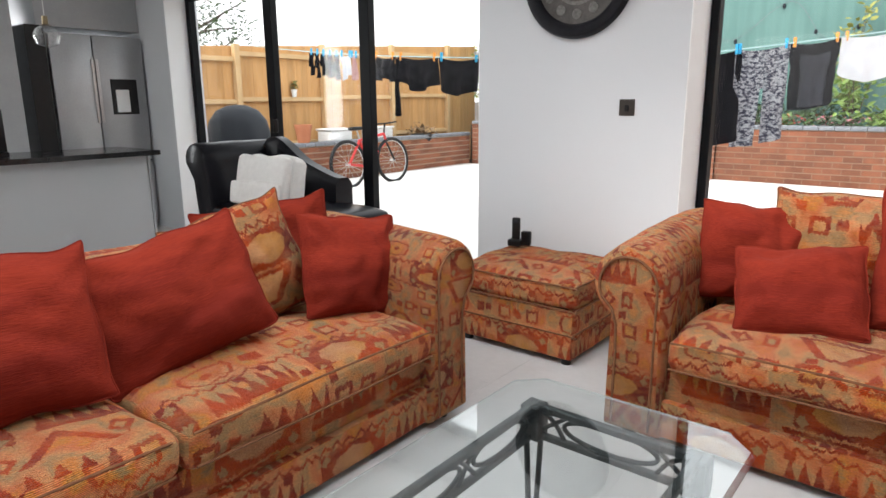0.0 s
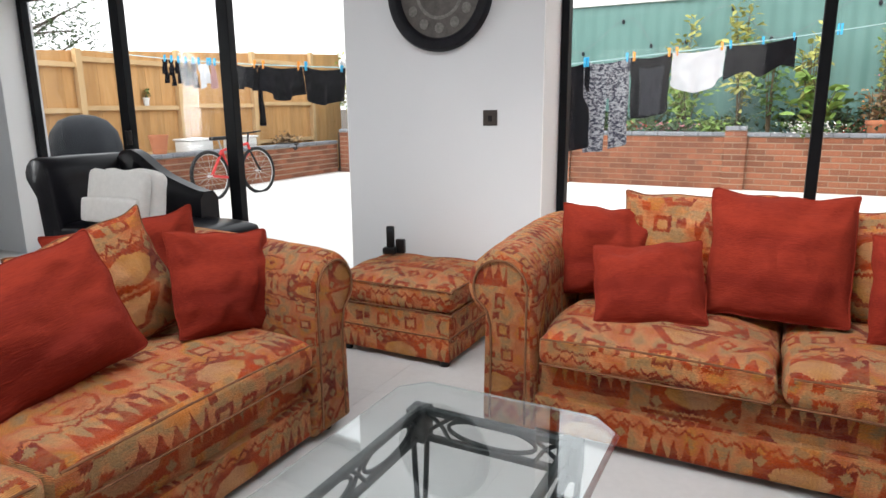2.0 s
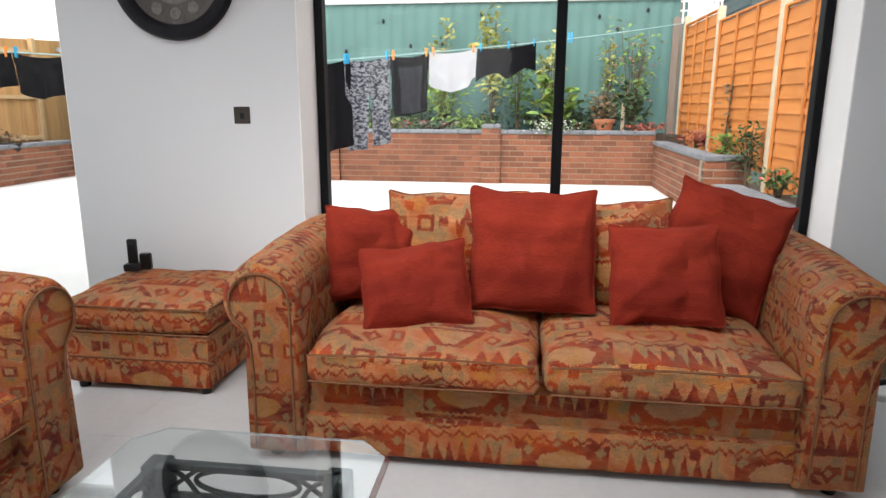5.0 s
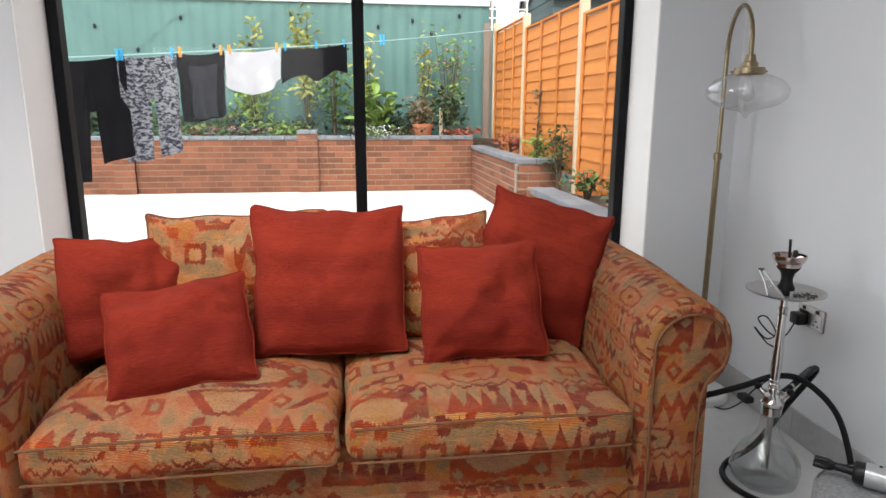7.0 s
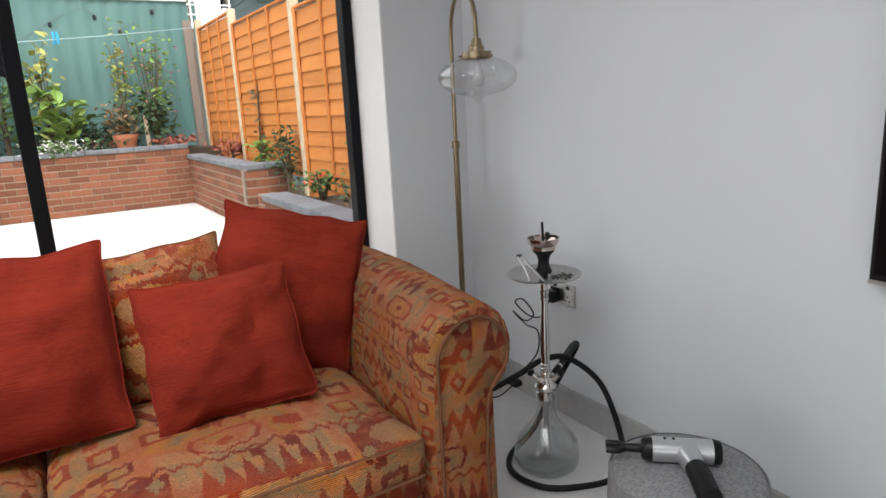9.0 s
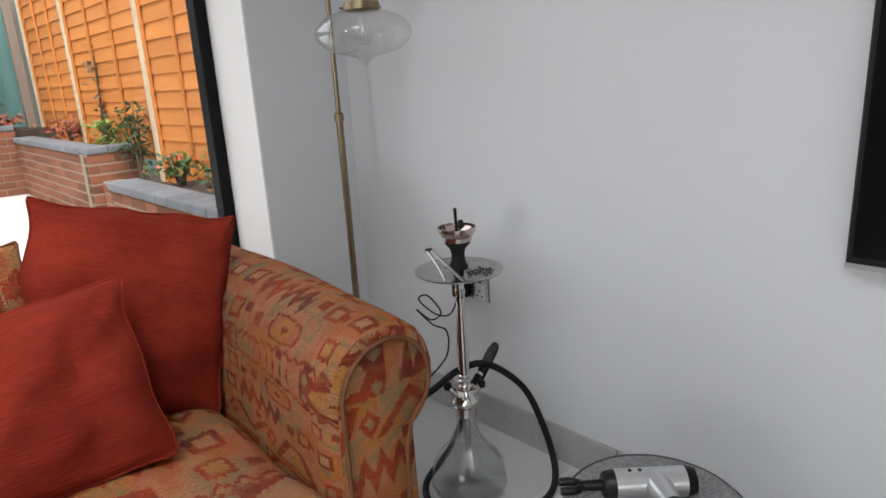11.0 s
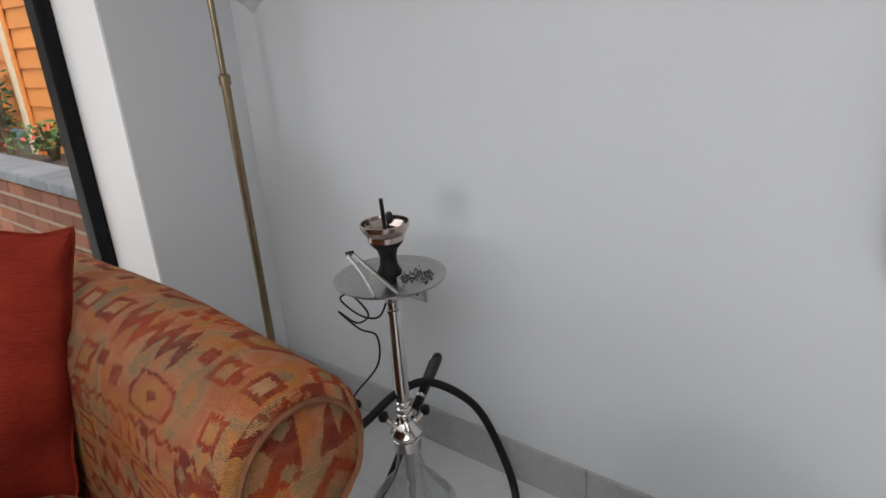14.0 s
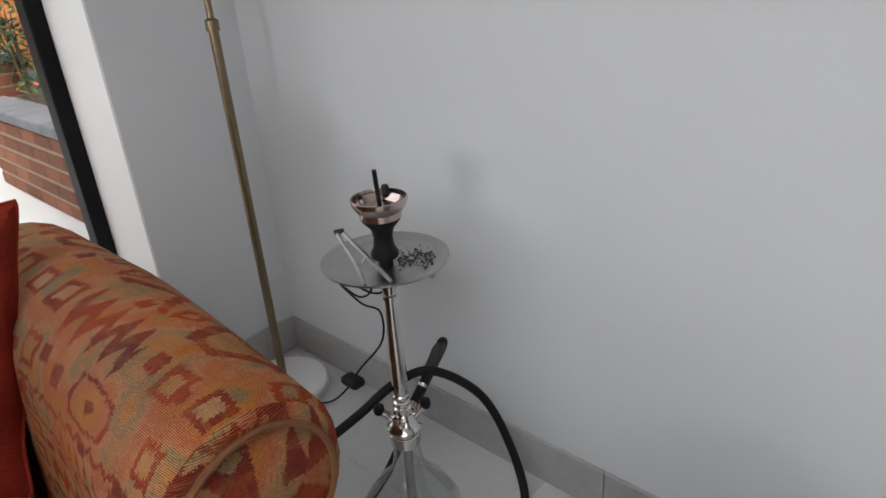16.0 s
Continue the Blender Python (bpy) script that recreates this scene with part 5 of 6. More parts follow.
# right fence: overlapping boards between pale posts, stepping with the ground
def lap_fence():
    base = thing("lap_panel_fence", pose(0, 0, 0), "orange-stained overlap fence panels between pale timber posts", "fence", kind="structure")
    posts = [(9.15, 2.82), (7.05, 2.70), (4.55, 2.52), (2.25, 2.38), (0.60, 2.30)]
    for y, top in posts:
        part("post", box(B(), 3.84, 3.94, y - 0.05, y + 0.05, GZ, top, 0.008), M["post"], base, smooth=False)
    for (ya, ta), (yb, tb) in zip(posts, posts[1:]):
        y0, y1, top, zb = yb + 0.05, ya - 0.05, min(ta, tb) - 0.02, 0.30 if ya < 5 else 0.55
        rows = 13
        dz = (top - 0.04 - zb) / rows
        for k in range(rows):
            lb = box(B(), 3.900, 3.912, y0, y1, zb + k * dz - 0.02, zb + (k + 1) * dz)
            for v in lb.verts:
                if v.co.z < zb + k * dz:
                    v.co.x -= 0.020
                    v.co.z += 0.008 * noise.noise(Vector((v.co.y * 1.3, k * 3.1, ya)))
            part("lap_board", lb, M["lap"], base, smooth=False)
        for q in range(4 if y1 - y0 > 1.8 else 3):
            m = 4 if y1 - y0 > 1.8 else 3
            yy = y0 + 0.02 + (y1 - y0 - 0.04) * q / (m - 1)
            part("batten", box(B(), 3.856, 3.880, yy - 0.022, yy + 0.022, zb - 0.01, top, 0.003), M["lap"], base, smooth=False)
        part("capping", box(B(), 3.865, 3.925, y0, y1, top - 0.02, top + 0.005, 0.003), M["lap"], base, smooth=False)


lap_fence()


def board_fence():
    base = thing("board_fence", pose(0, 0, 0), "new pine closeboard fence with pale rails and posts", "fence", kind="structure")
    X, y0, y1 = -8.42, 0.8, 9.75
    n = 62
    w = (y1 - y0) / n
    for i in range(n):
        y = y0 + i * w
        top = 2.14 + 0.055 * (y - 2.0)
        part("fence_board", box(B(), X - 0.022 - 0.004 * (i % 2), X - 0.004 - 0.004 * (i % 2), y + 0.002, y + w + 0.006, GZ, top, 0.002), M["boards"], base, smooth=False)
    for y in (1.2, 3.05, 4.9, 6.75, 8.6):
        part("post", box(B(), X, X + 0.10, y - 0.05, y + 0.05, GZ, 2.16 + 0.055 * (y - 2), 0.006), M["rail"], base, smooth=False)
    for k in range(4):
        ya, yb = 1.25 + 1.85 * k, 3.0 + 1.85 * k
        for z in (0.55, 1.32, 2.02):
            zz = z + (0.05 * (ya - 2) if z > 1.9 else 0.02 * (ya - 2))
            part("rail", box(B(), X, X + 0.065, ya, yb, zz - 0.04, zz + 0.035, 0.004), M["rail"], base, smooth=False)


board_fence()

# gabled timber shed and trellis beyond the right corner
sh2 = thing("timber_shed", pose(5.08, 9.60, 0), "grey-green weatherboard shed with a pale felt gable roof", "shed")
SD, SE, SR = 1.90, 3.50, 4.20   # depth, eaves and ridge
part("core", box(B(), 0.03, 3.0, 0.03, SD - 0.03, GZ, SE), M["slate"], sh2, smooth=False)
for k in range(17):
    z = 1.10 + 0.141 * k
    part("weatherboard", box(B(), 0.0, 3.0, -0.006 - 0.012 * (k % 2), 0.028, z, z + 0.136, 0.003), M["slate"], sh2, smooth=False)
    part("weatherboard", box(B(), -0.016 + 0.008 * (k % 2), 0.028, 0.0, SD, z, z + 0.136, 0.003), M["slate"], sh2, smooth=False)
gb = B()
tri_ = [gb.verts.new((x_, y_, z_)) for x_ in (0.0, 0.04) for y_, z_ in ((0.0, SE), (SD, SE), (SD / 2, SR))]
gb.faces.new(tri_[:3]), gb.faces.new(tri_[3:][::-1])
for k in range(3):
    gb.faces.new((tri_[k], tri_[(k + 1) % 3], tri_[3 + (k + 1) % 3], tri_[3 + k]))
part("gable", gb, M["slate"], sh2, smooth=False)
for y_, yr in ((-0.14, SD / 2), (SD + 0.14, SD / 2)):
    ze = SE - 0.14 * (SR - SE) / (SD / 2)
    for nm_, xa, xb, lo_, hi_, mt in (("roof_slope", -0.16, 3.1, 0.0, 0.05, "felt"), ("barge_board", -0.19, -0.16, -0.11, 0.055, "cover")):
        rb = B()
        v_ = [rb.verts.new((x_, q[0], q[1] + dz)) for dz in (lo_, hi_) for x_ in (xa, xb) for q in ((y_, ze), (yr, SR))]
        for f_ in ((0, 1, 3, 2), (4, 6, 7, 5), (0, 4, 5, 1), (2, 3, 7, 6), (0, 2, 6, 4), (1, 5, 7, 3)):
            rb.faces.new([v_[i] for i in f_])
        part(nm_, rb, M[mt], sh2, smooth=False)
part("gutter_board", box(B(), -0.16, 3.1, -0.17, -0.142, SE - 0.20, SE - 0.08), M["cover"], sh2, smooth=False)
tr = thing("trellis", pose(0, 0, 0), "white timber trellis panel above the fence corner", "trellis")
for x_ in (3.86, 4.52):
    part("post", box(B(), x_, x_ + 0.045, 9.58, 9.625, GZ, 3.32), M["weathered"], tr, smooth=False)
for k in range(5):
    part("slat", box(B(), 3.88 + 0.165 * k, 3.905 + 0.165 * k, 9.55, 9.565, 2.74, 3.31), M["white"], tr, smooth=False)
for k in range(4):
    part("slat", box(B(), 3.84, 4.58, 9.566, 9.58, 2.80 + 0.16 * k, 2.825 + 0.16 * k), M["white"], tr, smooth=False)
nb = thing("neighbour_house", pose(5.0, 22.0, GZ), "far white-rendered house with grey gutters", "house")
part("wall", box(B(), 0.0, 9.0, 0.0, 6.0, 0.0, 6.35), M["white"], nb, smooth=False)
part("roof", box(B(), -0.25, 9.2, -0.30, 6.2, 6.35, 6.50, 0.02), M["felt"], nb, smooth=False)
part("gutter", tube(B(), [(0.9, -0.06, 5.72), (1.5, -0.06, 6.02), (9.0, -0.06, 6.02)], 0.05, 8), M["felt"], nb)
part("downpipe", tube(B(), [(2.2, -0.06, 5.98), (2.2, -0.06, 0.2)], 0.04, 8), M["felt"], nb)
fb = thing("far_outbuilding", pose(-1.55, 22.0, GZ), "far pale flat-roofed building with a round white roof vent", "building")
part("wall", box(B(), -4.0, 3.4, -1.0, 4.0, 0.0, 5.15), M["white"], fb, smooth=False)
part("vent", lathe(B(), [(0.55, 5.15), (0.57, 5.62), (0.84, 5.80), (0.84, 5.87), (0.60, 5.95), (0.42, 6.0), (0.42, 6.14), (0.52, 6.18), (0.50, 6.24), (0.0, 6.34)], 28), M["felt"], fb, "round white cowl")
ob_ = thing("old_fence_post", pose(3.74, 9.30, GZ), "weathered grey timber post at the fence corner", "post")
part("post", box(B(), -0.06, 0.06, -0.05, 0.05, 0.0, 2.95, 0.008), M["weathered"], ob_, smooth=False)

# plants
P = plant
P("shrub", 0.47, 9.30, BZ, 2.35, 0.55, M["leaf_yellow"], "tall yellow-green shrub against the green steel wall", 260, 0.075, 6, top=0.3)
P("shrub", -0.55, 9.35, BZ, 2.0, 0.55, M["leaf_yellow"], "slim yellow-green shrub in the raised bed", 240, 0.07, 5, top=0.4)
P("shrub", 0.95, 9.10, BZ, 1.55, 0.75, M["leaf"], "leafy green shrub in the raised bed", 170, 0.075, 7)
P("shrub", -0.35, 9.05, BZ, 0.95, 0.8, M["leaf_lime"], "bright green low shrub in the raised bed", 210, 0.07, 7)
P("broadleaf_plant", 1.72, 8.95, BZ, 1.0, 0.55, M["leaf_lime"], "broad-leaved light green plant in the bed", 85, 0.13, 7)
P("trailing_plant", 1.60, 8.40, 0.72, 0.32, 0.75, M["leaf"], "white-flowering plant trailing over the wall", 170, 0.05, 6, M["petal_white"], 260, spread=1.3)
P("fern", -2.2, 9.0, BZ, 0.95, 0.5, M["leaf_lime"], "feathery bright green conical plant", 260, 0.05, 6, top=0.7)
P("climber", 3.05, 9.35, BZ, 2.0, 0.75, M["leaf_lime"], "climbing plant with pink flowers on the corner", 250, 0.05, 8, M["petal_pink"], 110)
P("climber", 2.62, 9.40, BZ, 1.75, 0.35, M["leaf_yellow"], "thin yellow-leaved climber in the raised bed", 130, 0.055, 4, M["petal_pink"], 20)
P("dry_plant", 2.45, 9.15, BZ, 0.75, 0.6, M["leaf_dry"], "faded brown plant behind the pot", 160, 0.05, 7, M["petal_orange"], 40)
P("bedding_plant", -1.35, 8.75, BZ, 0.28, 0.9, M["leaf"], "low bedding plants with coral flowers", 150, 0.05, 8, M["petal_red"], 60, spread=1.5)
P("bedding_plant", -0.60, 8.70, BZ, 0.25, 0.8, M["leaf_dark"], "low bedding plants with coral flowers", 140, 0.05, 8, M["petal_pink"], 70, spread=1.5)
P("bedding_plant", 0.10, 8.72, BZ, 0.28, 0.6, M["leaf_lime"], "low round green bedding plant", 200, 0.045, 8, spread=1.2)
P("bedding_plant", 2.15, 8.72, BZ, 0.24, 0.8, M["leaf_dark"], "low bedding plants with small red flowers", 130, 0.05, 8, M["petal_red"], 40, spread=1.4)
P("bedding_plant", 3.2, 8.70, BZ, 0.22, 0.6, M["leaf_red"], "low red-leaved bedding plant", 130, 0.05, 6, M["petal_pink"], 20, spread=1.4)
P("shrub", 3.0, 9.05, BZ, 0.9, 0.6, M["leaf_dark"], "dark green shrub in the bed corner", 240, 0.06, 7)
P("shrub", 3.74, 4.75, 0.33, 0.75, 0.36, M["leaf_dark"], "small dark-leaved shrub against the orange fence", 260, 0.035, 8)
P("shrub", 3.74, 5.8, 0.60, 0.32, 0.35, M["leaf_lime"], "small fresh green shrub in the side bed", 120, 0.04, 6)
P("shrub", 3.72, 7.2, 0.60, 0.35, 0.6, M["leaf_red"], "red-flowering low shrub in the side bed", 160, 0.04, 7, M["petal_red"], 40)
P("shrub", 3.60, 3.4, 0.42, 0.28, 0.5, M["leaf"], "low mixed plants in the side bed", 150, 0.035, 7, M["petal_red"], 30)
P("climber", 3.80, 2.95, 0.42, 1.1, 0.28, M["leaf"], "sparse climber on the orange fence", 26, 0.045, 3)
P("climber", 3.82, 6.1, 0.60, 1.2, 0.3, M["leaf_dry"], "dry sparse climber on the orange fence", 30, 0.05, 3)
P("shrub", 3.62, 2.3, 0.42, 0.3, 0.5, M["leaf_dark"], "low mixed plants in the side bed", 140, 0.035, 7, M["petal_orange"], 20)
P("shrub", -6.85, 8.85, BZ, 1.25, 1.1, M["leaf"], "fresh green bush above the garden wall corner", 420, 0.06, 8)
P("climber", -7.75, 9.2, BZ, 1.95, 0.6, M["leaf_yellow"], "yellow-green climber at the far fence corner", 260, 0.06, 6, top=0.2)
for k_, x_ in enumerate((-2.9, -1.9, -1.1, 0.2, 1.35, 2.1)):
    P("shrub", x_, 9.45, BZ, 0.38 + 0.1 * (k_ % 3), 0.9, M["leaf_dark"], "dark low shrub at the back of the bed", 210, 0.06, 7, spread=1.3)
P("shrub", 1.55, 9.15, BZ, 1.75, 0.6, M["leaf_yellow"], "tall light green shrub in the raised bed", 120, 0.08, 6, top=0.3)
P("shrub", -4.6, 9.1, BZ, 1.0, 0.9, M["leaf"], "green shrub in the raised bed", 260, 0.07, 7)
P("shrub", -3.2, 9.1, BZ, 0.8, 0.8, M["leaf_dark"], "dark green shrub in the raised bed", 240, 0.06, 7)
P("shrub", -7.95, 7.2, 0.48, 0.35, 0.6, M["leaf_dry"], "low faded plants beside the fence", 140, 0.05, 6)


def pot(x, y, z, r, h, label, material):
    base = thing("plant_pot", pose(x, y, z), label, "plant pot", "plant pots")
    part("body", lathe(B(), [(0, 0), (r * 0.68, 0), (r * 0.92, h * 0.8), (r, h * 0.8), (r * 1.02, h), (r * 0.9, h), (r * 0.86, h * 0.85), (0, h * 0.82)], 24), material, base)
    return base


pot(2.50, 8.68, BZ, 0.18, 0.27, "terracotta pot on the raised bed", M["terracotta"])
pot(-7.62, 3.75, 0.617, 0.15, 0.30, "terracotta pot on the low garden wall", M["terracotta"])
pot(-8.375, 4.2, 1.378, 0.055, 0.13, "small white pot of yellow flowers on the fence rail", M["tub"])
P("potted_flower", -8.375, 4.2, 1.485, 0.16, 0.14, M["leaf"], "small yellow-flowering plant in a white pot", 40, 0.03, 4, M["petal_orange"], 40)
stake = thing("timber_stake", pose(2.86, 9.0, BZ), "short pale timber stake in the bed", "stake")
part("stake", box(B(), -0.03, 0.03, -0.02, 0.02, -0.05, 0.55, 0.006), M["post"], stake, smooth=False)
bp = thing("black_pot", pose(-7.7, 6.9, 0.48), "shallow black planting bowl on the garden bed", "plant pot")
part("bowl", lathe(B(), [(0, 0), (0.2, 0), (0.24, 0.14), (0.22, 0.15), (0.18, 0.05), (0, 0.05)], 20), M["plastic"], bp)
for y in (4.75, 5.85):
    tb = thing("plastic_tub", pose(-7.95, y, 0.48, 0, 0, 6), "white plastic storage tub on the low bed", "tub", "white tubs")
    part("body", box(B(), -0.18, 0.18, -0.28, 0.28, 0, 0.30, 0.03, 2), M["tub"], tb)
    part("lid", box(B(), -0.20, 0.20, -0.30, 0.30, 0.30, 0.335, 0.012, 2), M["white"], tb)

# covered barbecue
cv = thing("barbecue", pose(-5.75, 1.25, PZ), "barbecue under a dark grey fitted cover", "barbecue")
bm = lathe(B(), [(0.36, 0.0), (0.37, 0.3), (0.38, 0.8), (0.37, 0.98), (0.33, 1.14), (0.24, 1.26), (0.12, 1.315), (0.0, 1.33)], 36)
for v in bm.verts:
    a = math.atan2(v.co.y, v.co.x)
    k = 1 + 0.03 * math.sin(9 * a + v.co.z * 3) * (1.0 - 0.4 * v.co.z) + 0.02 * noise.noise(v.co * 4)
    v.co.x *= k * 1.05
    v.co.y *= k
part("cover", bm, M["cover"], cv)


def bicycle():
    base = thing("bicycle", pose(-6.58, 4.33, PZ, 0, -5, 0), "red mountain bike parked beside the low brick wall", "bicycle")
    R = 0.365
    for y in (-0.52, 0.52):
        ring = [(0, y + R * math.cos(a), R + R * math.sin(a)) for a in [k * math.pi / 20 for k in range(41)]]
        wheel = part("wheel", tube(B(), [(0, y + (R - 0.025) * math.cos(a), R + (R - 0.025) * math.sin(a)) for a in [k * math.pi / 20 for k in range(41)]], 0.009, 6, False), M["silver"], base)
        part("tyre", tube(B(), ring, 0.030, 8, False), M["rubber"], wheel)
        part("hub", tube(B(), [(-0.05, y, R), (0.05, y, R)], 0.02, 10), M["silver"], wheel)
        for k in range(16):
            a = k * math.pi / 8
            part("spoke", tube(B(), [(0.02 * (-1) ** k, y, R), (0, y + (R - 0.03) * math.cos(a), R + (R - 0.03) * math.sin(a))], 0.002, 4), M["silver"], wheel)
    bb, st, hd, hl = (0, -0.10, 0.30), (0, -0.22, 0.74), (0, 0.36, 0.82), (0, 0.39, 0.70)
    for a, b_ in ((bb, st), (st, hd), (bb, hl), (hd, hl), ((0.03, -0.52, R), st), ((0.03, -0.52, R), bb)):
        part("frame_tube", tube(B(), [a, b_], 0.023, 10), M["redpaint"], base)
    part("fork", tube(B(), [hl, (0.05, 0.52, R)], 0.018, 8), M["plastic"], base)
    part("seat_post", tube(B(), [st, (0, -0.26, 0.90)], 0.014, 8), M["silver"], base)
    part("saddle", softbox(-0.07, 0.07, -0.40, -0.13, 0.90, 0.96, 0.025, 0.0, 6, 0.0), M["plastic"], base)
    part("stem", tube(B(), [hd, (0, 0.40, 0.98)], 0.016, 8), M["plastic"], base)
    part("handlebar", tube(B(), [(-0.31, 0.36, 1.0), (0, 0.40, 0.99), (0.31, 0.36, 1.0)], 0.013, 8), M["plastic"], base)
    part("chainring", tube(B(), [(0.04, -0.10 + 0.09 * math.cos(a), 0.30 + 0.09 * math.sin(a)) for a in [k * math.pi / 10 for k in range(21)]], 0.006, 6, False), M["plastic"], base)
    part("crank", tube(B(), [(0.06, -0.10, 0.30), (0.06, -0.02, 0.15)], 0.010, 6), M["plastic"], base)
    part("pedal", box(B(), 0.06, 0.15, -0.06, 0.02, 0.135, 0.155, 0.004), M["plastic"], base)


bicycle()

# washing lines
A0, A1 = Vector((-0.98, 1.80, 1.59)), Vector((3.80, 9.10, 2.70))
C0, C1 = Vector((-1.6, 1.25, 1.61)), Vector((-8.38, 3.35, 2.21))
wl = thing("washing_line", pose(0, 0, 0), "thin pale washing line across the patio", "washing line")
part("cord", tube(B(), [A0.lerp(A1, k / 20) + Vector((0, 0, -0.05 * math.sin(math.pi * k / 20))) for k in range(21)], 0.006, 6), M["line"], wl)
wl2 = thing("washing_line", pose(0, 0, 0), "thin pale washing line to the board fence", "washing line")
part("cord", tube(B(), [C0.lerp(C1, k / 20) + Vector((0, 0, -0.05 * math.sin(math.pi * k / 20))) for k in range(21)], 0.006, 6), M["line"], wl2)
for name_, q in (("line_hook", A0), ("line_hook", C0)):
    hk = thing(name_, pose(0, 0, 0), "steel bracket holding the washing line off the house wall", "hook")
    part("arm", tube(B(), [(q.x, YO, q.z), tuple(q)], 0.012, 8), M["steel"], hk)


def laundry(name, a, b_, s0, s1, drop, material, label, shape, pegs=(0.08, 0.92), peg="peg_blue", seed=0.0):
    """A garment hung from the line between s0 and s1; shape gives how far each column falls, as parts of drop."""
    base = thing(name, pose(0, 0, 0), label, "laundry", "washing on the line")
    bm = B()
    n, m = 24, 12
    side = (b_ - a).normalized().cross(Vector((0, 0, 1)))
    grid = []
    for i in range(n + 1):
        u = i / n
        s = s0 + (s1 - s0) * u
        top = a.lerp(b_, s) + Vector((0, 0, -0.05 * math.sin(math.pi * s) - 0.004 - 0.025 * math.sin(math.pi * u)))
        d = drop * shape(u)
        grid.append([bm.verts.new(top + Vector((0, 0, -d * j / m)) + side * (0.03 * (j / m) * math.sin(u * 15 + seed) + 0.02 * noise.noise(Vector((u * 5, j * 0.3, seed))))) for j in range(m + 1)])
    for i in range(n):
        if max(shape(i / n), shape((i + 1) / n)) < 0.02:
            continue
        for j in range(m):
            bm.faces.new((grid[i][j], grid[i + 1][j], grid[i + 1][j + 1], grid[i][j + 1]))
    bmesh.ops.solidify(bm, geom=bm.faces[:], thickness=0.006)
    part("fabric", bm, material, base)
    for u in pegs:
        s = s0 + (s1 - s0) * u
        c = a.lerp(b_, s) + Vector((0, 0, -0.05 * math.sin(math.pi * s) - 0.004))
        part("peg", box(B(), c.x - 0.012, c.x + 0.012, c.y - 0.012, c.y + 0.012, c.z - 0.035, c.z + 0.05, 0.003), M[peg], base, smooth=False)
    return base


def legs(u):
    return 1.0 if u < 0.44 or u > 0.60 else 0.40


laundry("trousers", A0, A1, 0.030, 0.112, 0.86, M["cloth_black"], "black trousers hung on the line", lambda u: 1.0 if u < 0.5 else (0.42 if u < 0.62 else 0.88))
laundry("leggings", A0, A1, 0.104, 0.170, 0.80, M["cloth_camo"], "black and white mottled leggings hung on the line", legs, seed=1.0)
laundry("shirt", A0, A1, 0.170, 0.234, 0.56, M["cloth_black"], "black top with a charcoal panel hung on the line", lambda u: 1.0, seed=2.0, peg="peg_orange")
laundry("shirt", A0 + Vector((0.02, -0.03, -0.10)), A1 + Vector((0.02, -0.03, -0.10)), 0.182, 0.220, 0.44, M["cloth_grey"], "charcoal cloth hung in front of a black top", lambda u: 1.0, pegs=(), seed=2.0)
laundry("blouse", A0, A1, 0.234, 0.325, 0.40, M["cloth_white"], "white top hung on the line", lambda u: 0.75 + 0.25 * math.sin(math.pi * u), seed=3.0, peg="peg_orange")
laundry("shorts", A0, A1, 0.326, 0.462, 0.36, M["cloth_black"], "black shorts hung on the line", lambda u: 1.0 - 0.25 * abs(math.sin(u * 6)), pegs=(0.05, 0.5, 0.95), seed=4.0)
laundry("vest", C0, C1, 0.060, 0.106, 0.26, M["cloth_black"], "small black vest hung on the line", lambda u: 0.85 + 0.15 * math.sin(5 * u), peg="peg_orange", seed=5.2)
laundry("dark_shirt", C0, C1, 0.108, 0.202, 0.31, M["cloth_black"], "black shirt hung by its hem on the line", lambda u: 0.90 + 0.10 * math.sin(math.pi * u) - 0.05 * math.sin(7 * u), peg="peg_blue", seed=5.0)
laundry("dark_shirt", C0, C1, 0.203, 0.312, 0.30, M["cloth_black"], "wide black shirt hung by its hem on the line", lambda u: 0.86 + 0.14 * math.sin(math.pi * u) - 0.05 * math.sin(9 * u), peg="peg_orange", seed=8.0)
laundry("scarf", C0, C1, 0.310, 0.321, 0.60, M["cloth_black"], "narrow black strap hanging from the line", lambda u: 1.0, pegs=(), seed=5.5)
laundry("dark_shorts", C0, C1, 0.322, 0.385, 0.26, M["cloth_black"], "black shorts hung on the line", lambda u: 0.80 + 0.20 * abs(math.cos(3.2 * u)), peg="peg_orange", seed=9.0)
laundry("towel_small", C0, C1, 0.450, 0.468, 0.27, M["cloth_pink"], "faded pink cloth hung on the line", lambda u: 1.0, seed=6.0)
laundry("white_cloth", C0, C1, 0.472, 0.510, 0.26, M["cloth_white"], "white cloth hung on the line", lambda u: 1.0 - 0.15 * math.sin(6 * u), seed=6.5)
for k_ in range(5):
    laundry("sock", C0, C1, 0.518 + 0.028 * k_, 0.539 + 0.028 * k_, 0.30 - 0.02 * (k_ % 3), M["cloth_black"], "black sock pegged on the line", lambda u: 1.0 if u < 0.62 else 0.62, pegs=(0.45,), seed=7.0 + k_)
spare = thing("spare_peg", pose(*A0.lerp(A1, 0.556)), "pair of blue pegs on the bare washing line", "peg")
for k_ in (-0.018, 0.018):
    part("peg", box(B(), k_ - 0.012, k_ + 0.012, -0.014, 0.014, -0.10, 0.03, 0.004), M["peg_blue"], spare, smooth=False)

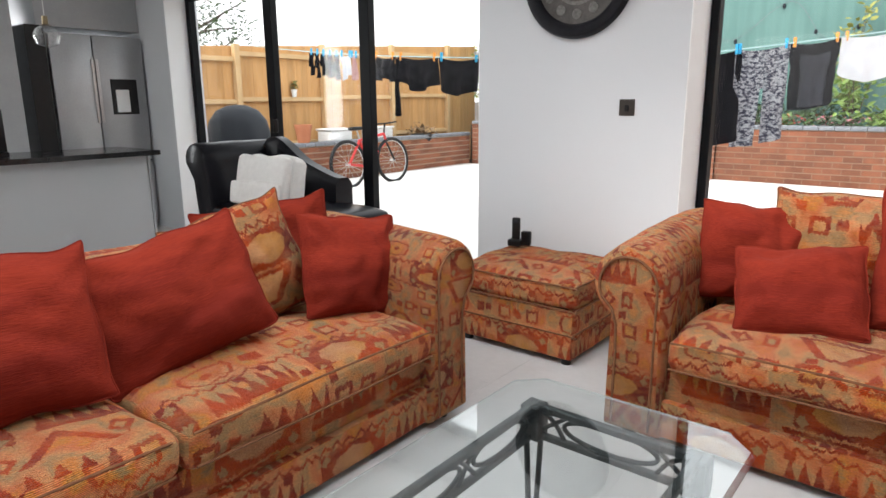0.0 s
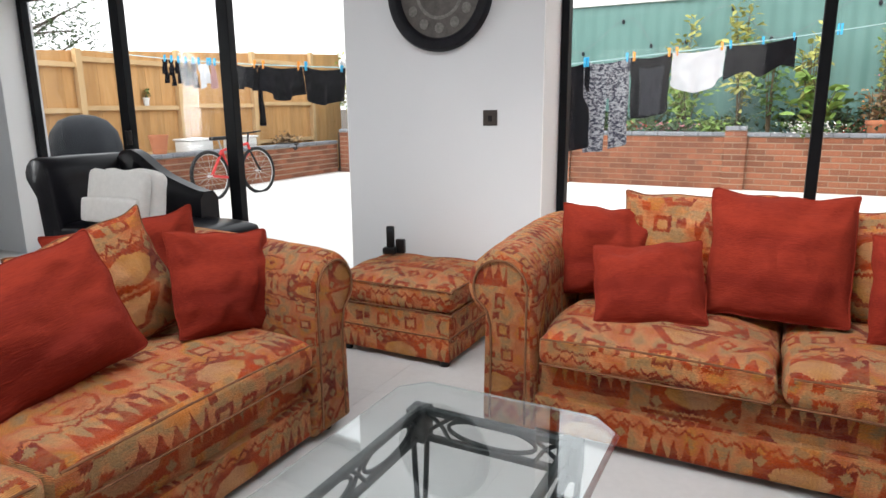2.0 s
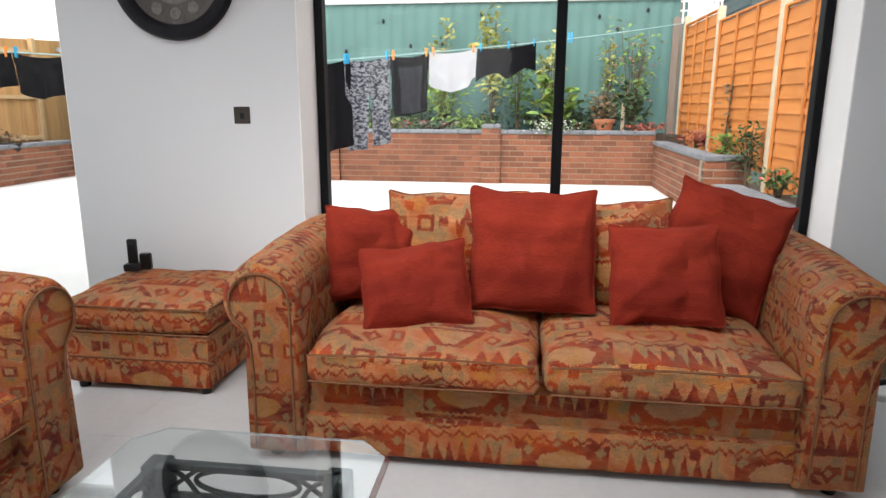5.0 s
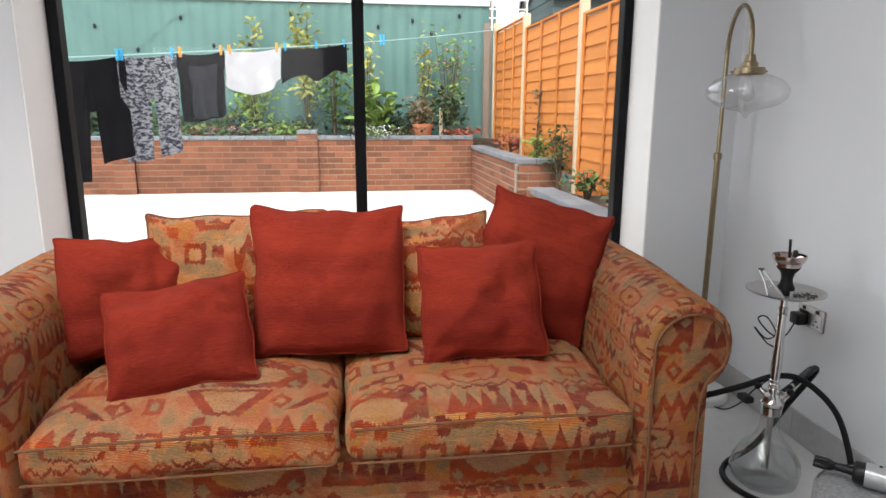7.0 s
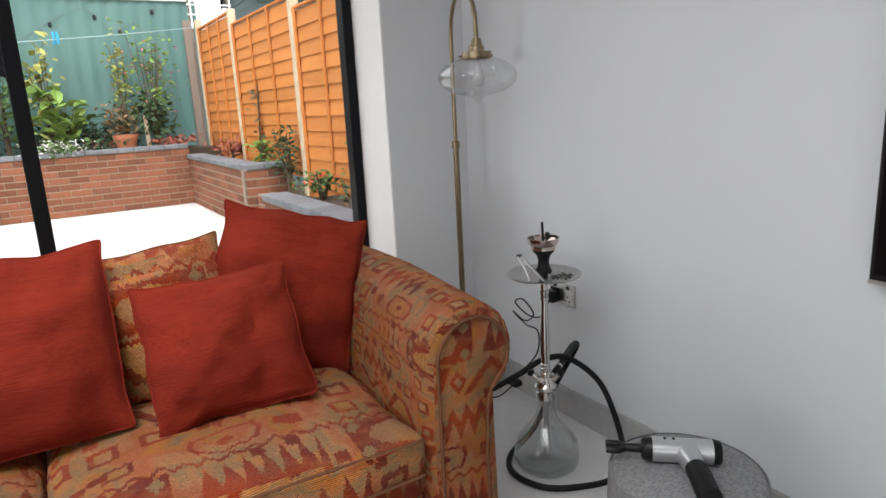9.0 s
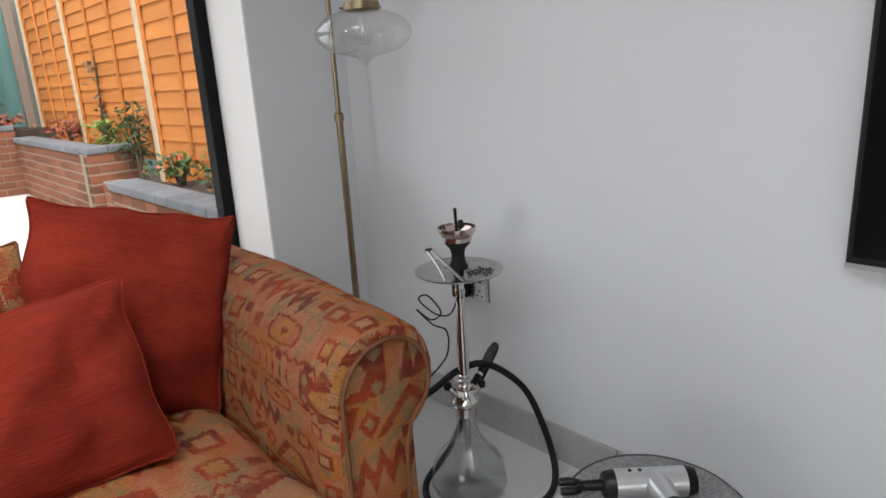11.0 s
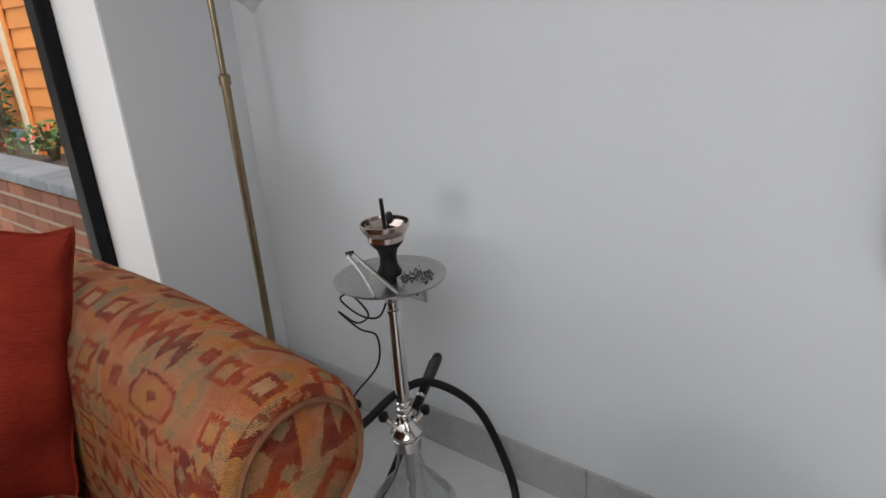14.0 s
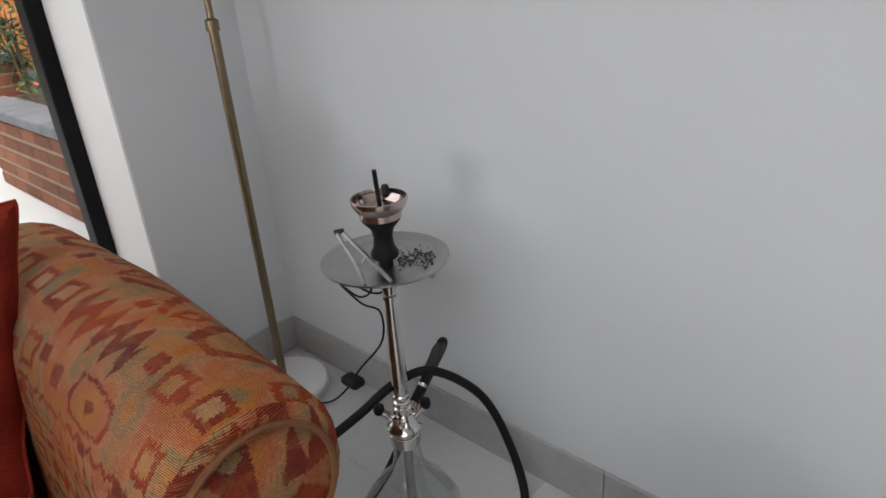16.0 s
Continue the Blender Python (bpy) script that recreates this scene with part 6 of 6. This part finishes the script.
# tree beyond the board fence
def tree(x, y, h, label):
    r = random.Random(21)
    base = thing("tree", pose(x, y, GZ), label, "tree")
    tk = B()
    tube(tk, smooth_path([(0, 0, 0), (0.1, 0.05, h * 0.3), (0.05, -0.1, h * 0.6), (0.15, 0, h * 0.9)], 5), [0.20 - 0.011 * k for k in range(16)], 8)
    tips = []
    for k in range(26):
        z, a = h * r.uniform(0.3, 0.85), r.uniform(0, 6.28)
        q = r.uniform(0.8, 2.3)
        pts = smooth_path([(0.06, 0, z), (q * 0.5 * math.cos(a), q * 0.5 * math.sin(a), z + 0.4), (q * math.cos(a), q * math.sin(a), z + r.uniform(0.3, 1.0))], 4)
        tube(tk, pts, [0.05 - 0.005 * i for i in range(9)], 5)
        tips += pts[4:]
    part("trunk", tk, M["bark"], base)
    bm = B()
    for _ in range(7000):
        p = Vector(r.choice(tips)) + Vector((r.gauss(0, 0.32), r.gauss(0, 0.32), r.gauss(0, 0.28)))
        s = r.uniform(0.025, 0.06)
        m = Matrix.Translation(p) @ Euler((r.uniform(-1, 1), r.uniform(-1, 1), r.uniform(0, 6.28))).to_matrix().to_4x4()
        vs = [bm.verts.new(m @ Vector(q)) for q in ((0, -s, 0), (s * 0.5, 0, s * 0.1), (0, s, 0), (-s * 0.5, 0, s * 0.1))]
        bm.faces.new(vs)
    tagged(part("crown", bm, M["leaf_dark"], base, smooth=False), kind="stuff")


tree(-13.4, 4.6, 6.2, "bushy grey-green tree beyond the board fence")

# ---- pieces: floor tiles, then bricks and copings ----
ft = floor_slab
for ix in range(-9, 6):
    for iy in range(-7, 1):
        x0, y0 = ix * 0.80 + 0.35, iy * 0.80 - 0.25
        a, b_, c, d = max(x0, XL), min(x0 + 0.7990, XR), max(y0, YB), min(y0 + 0.7990, 0.268)
        if b_ - a < 0.02 or d - c < 0.02:
            continue
        part("floor_tile", box(B(), a, b_, c, d, -0.012, 0.0), M["tile"], ft, smooth=False)


def bevelled_brick(l, h, t):
    bm = box(B(), 0, l, -t, 0.0, 0, h, 0.005)
    me = bpy.data.meshes.new("brick")
    bmesh.ops.recalc_face_normals(bm, faces=bm.faces[:])
    bm.to_mesh(me)
    bm.free()
    me.materials.append(M["brick"])
    return me


CO, BL = 0.090, 0.262   # course height and brick pitch
FULL, HALF = bevelled_brick(BL - 0.009, CO - 0.011, 0.10), bevelled_brick(BL / 2 - 0.009, CO - 0.011, 0.10)


def brick_wall(name, origin, heading, length, z0, z1, label, skip=lambda s: False, coping=True, near=lambda s: True):
    """Mortar core with stretcher-bond bricks proud of it and a row of dark coping bricks. The face looks towards local -y."""
    m = Matrix.Translation(origin) @ pose(0, 0, 0, 0, 0, heading)
    base = thing(name, m, label, "garden wall", kind="structure")
    part("core", box(B(), 0, length, -0.092, 0.10, z0, z1), M["mortar"], base, smooth=False)
    rows = int((z1 - z0 + 0.01) / CO)
    lift = (z1 - z0) / rows - CO
    rest = B()
    count = 0
    for r in range(rows):
        x = -BL / 2 * (r % 2)
        zr = z0 + r * (CO + lift) + 0.005
        while x < length - 0.05:
            a, b_ = max(x, 0.0), min(x + BL - 0.009, length)
            if b_ - a > 0.012 and not skip((a + b_) / 2):
                full, half = b_ - a > BL - 0.02, abs(b_ - a - (BL / 2 - 0.009)) < 0.012
                if near((a + b_) / 2) and count < 300 and (full or half):
                    o = new("brick", FULL if full else HALF)
                    o.matrix_basis = pose(a, 0.0, zr)
                    o.parent = base
                    count += 1
                else:
                    box(rest, a, b_, -0.10, 0.0, zr, zr + CO - 0.011)
            x += BL
    tagged(part("brickwork", rest, M["brick"], base, smooth=False), kind="stuff") if rest.verts else rest.free()
    if coping:
        k = 0.0
        while k < length - 0.02:
            e = min(k + 0.215, length)
            part("coping_brick", box(B(), k + 0.001, e - 0.001, -0.125, 0.13, z1, z1 + 0.066, 0.014, 2), M["coping"], base, smooth=False)
            k += 0.216
    return base


brick_wall("wall_garden_back", (-7.4, 8.36, 0), 0, 10.72, PZ, 0.80, "red brick raised-bed wall with blue-grey coping at the back", near=lambda s: s > 7.6)
brick_wall("wall_garden_side", (3.40, 8.26, 0), -90, 3.05, PZ, 0.64, "red brick raised-bed wall along the orange fence")
brick_wall("wall_garden_step", (3.30, 5.10, 0), 0, 0.50, PZ, 0.64, "stepped end of the raised brick bed")
brick_wall("wall_garden_low", (3.20, 3.66, 0), -90, 3.10, PZ, 0.45, "low brick bed wall along the orange fence")
brick_wall("wall_garden_low_far", (3.50, 4.99, 0), -90, 1.31, PZ, 0.36, "low brick bed wall set back beside the step", coping=False)
brick_wall("wall_garden_left", (-7.60, 1.5, 0), 90, 6.80, PZ, 0.55, "red brick bed wall along the board fence", near=lambda s: s > 3.0)
for x in (0.36, -2.55):
    pr = brick_wall("wall_garden_pier", (x, 8.29, 0), 0, 0.33, PZ, 0.90, "brick pier standing proud of the garden wall", near=lambda s: True)
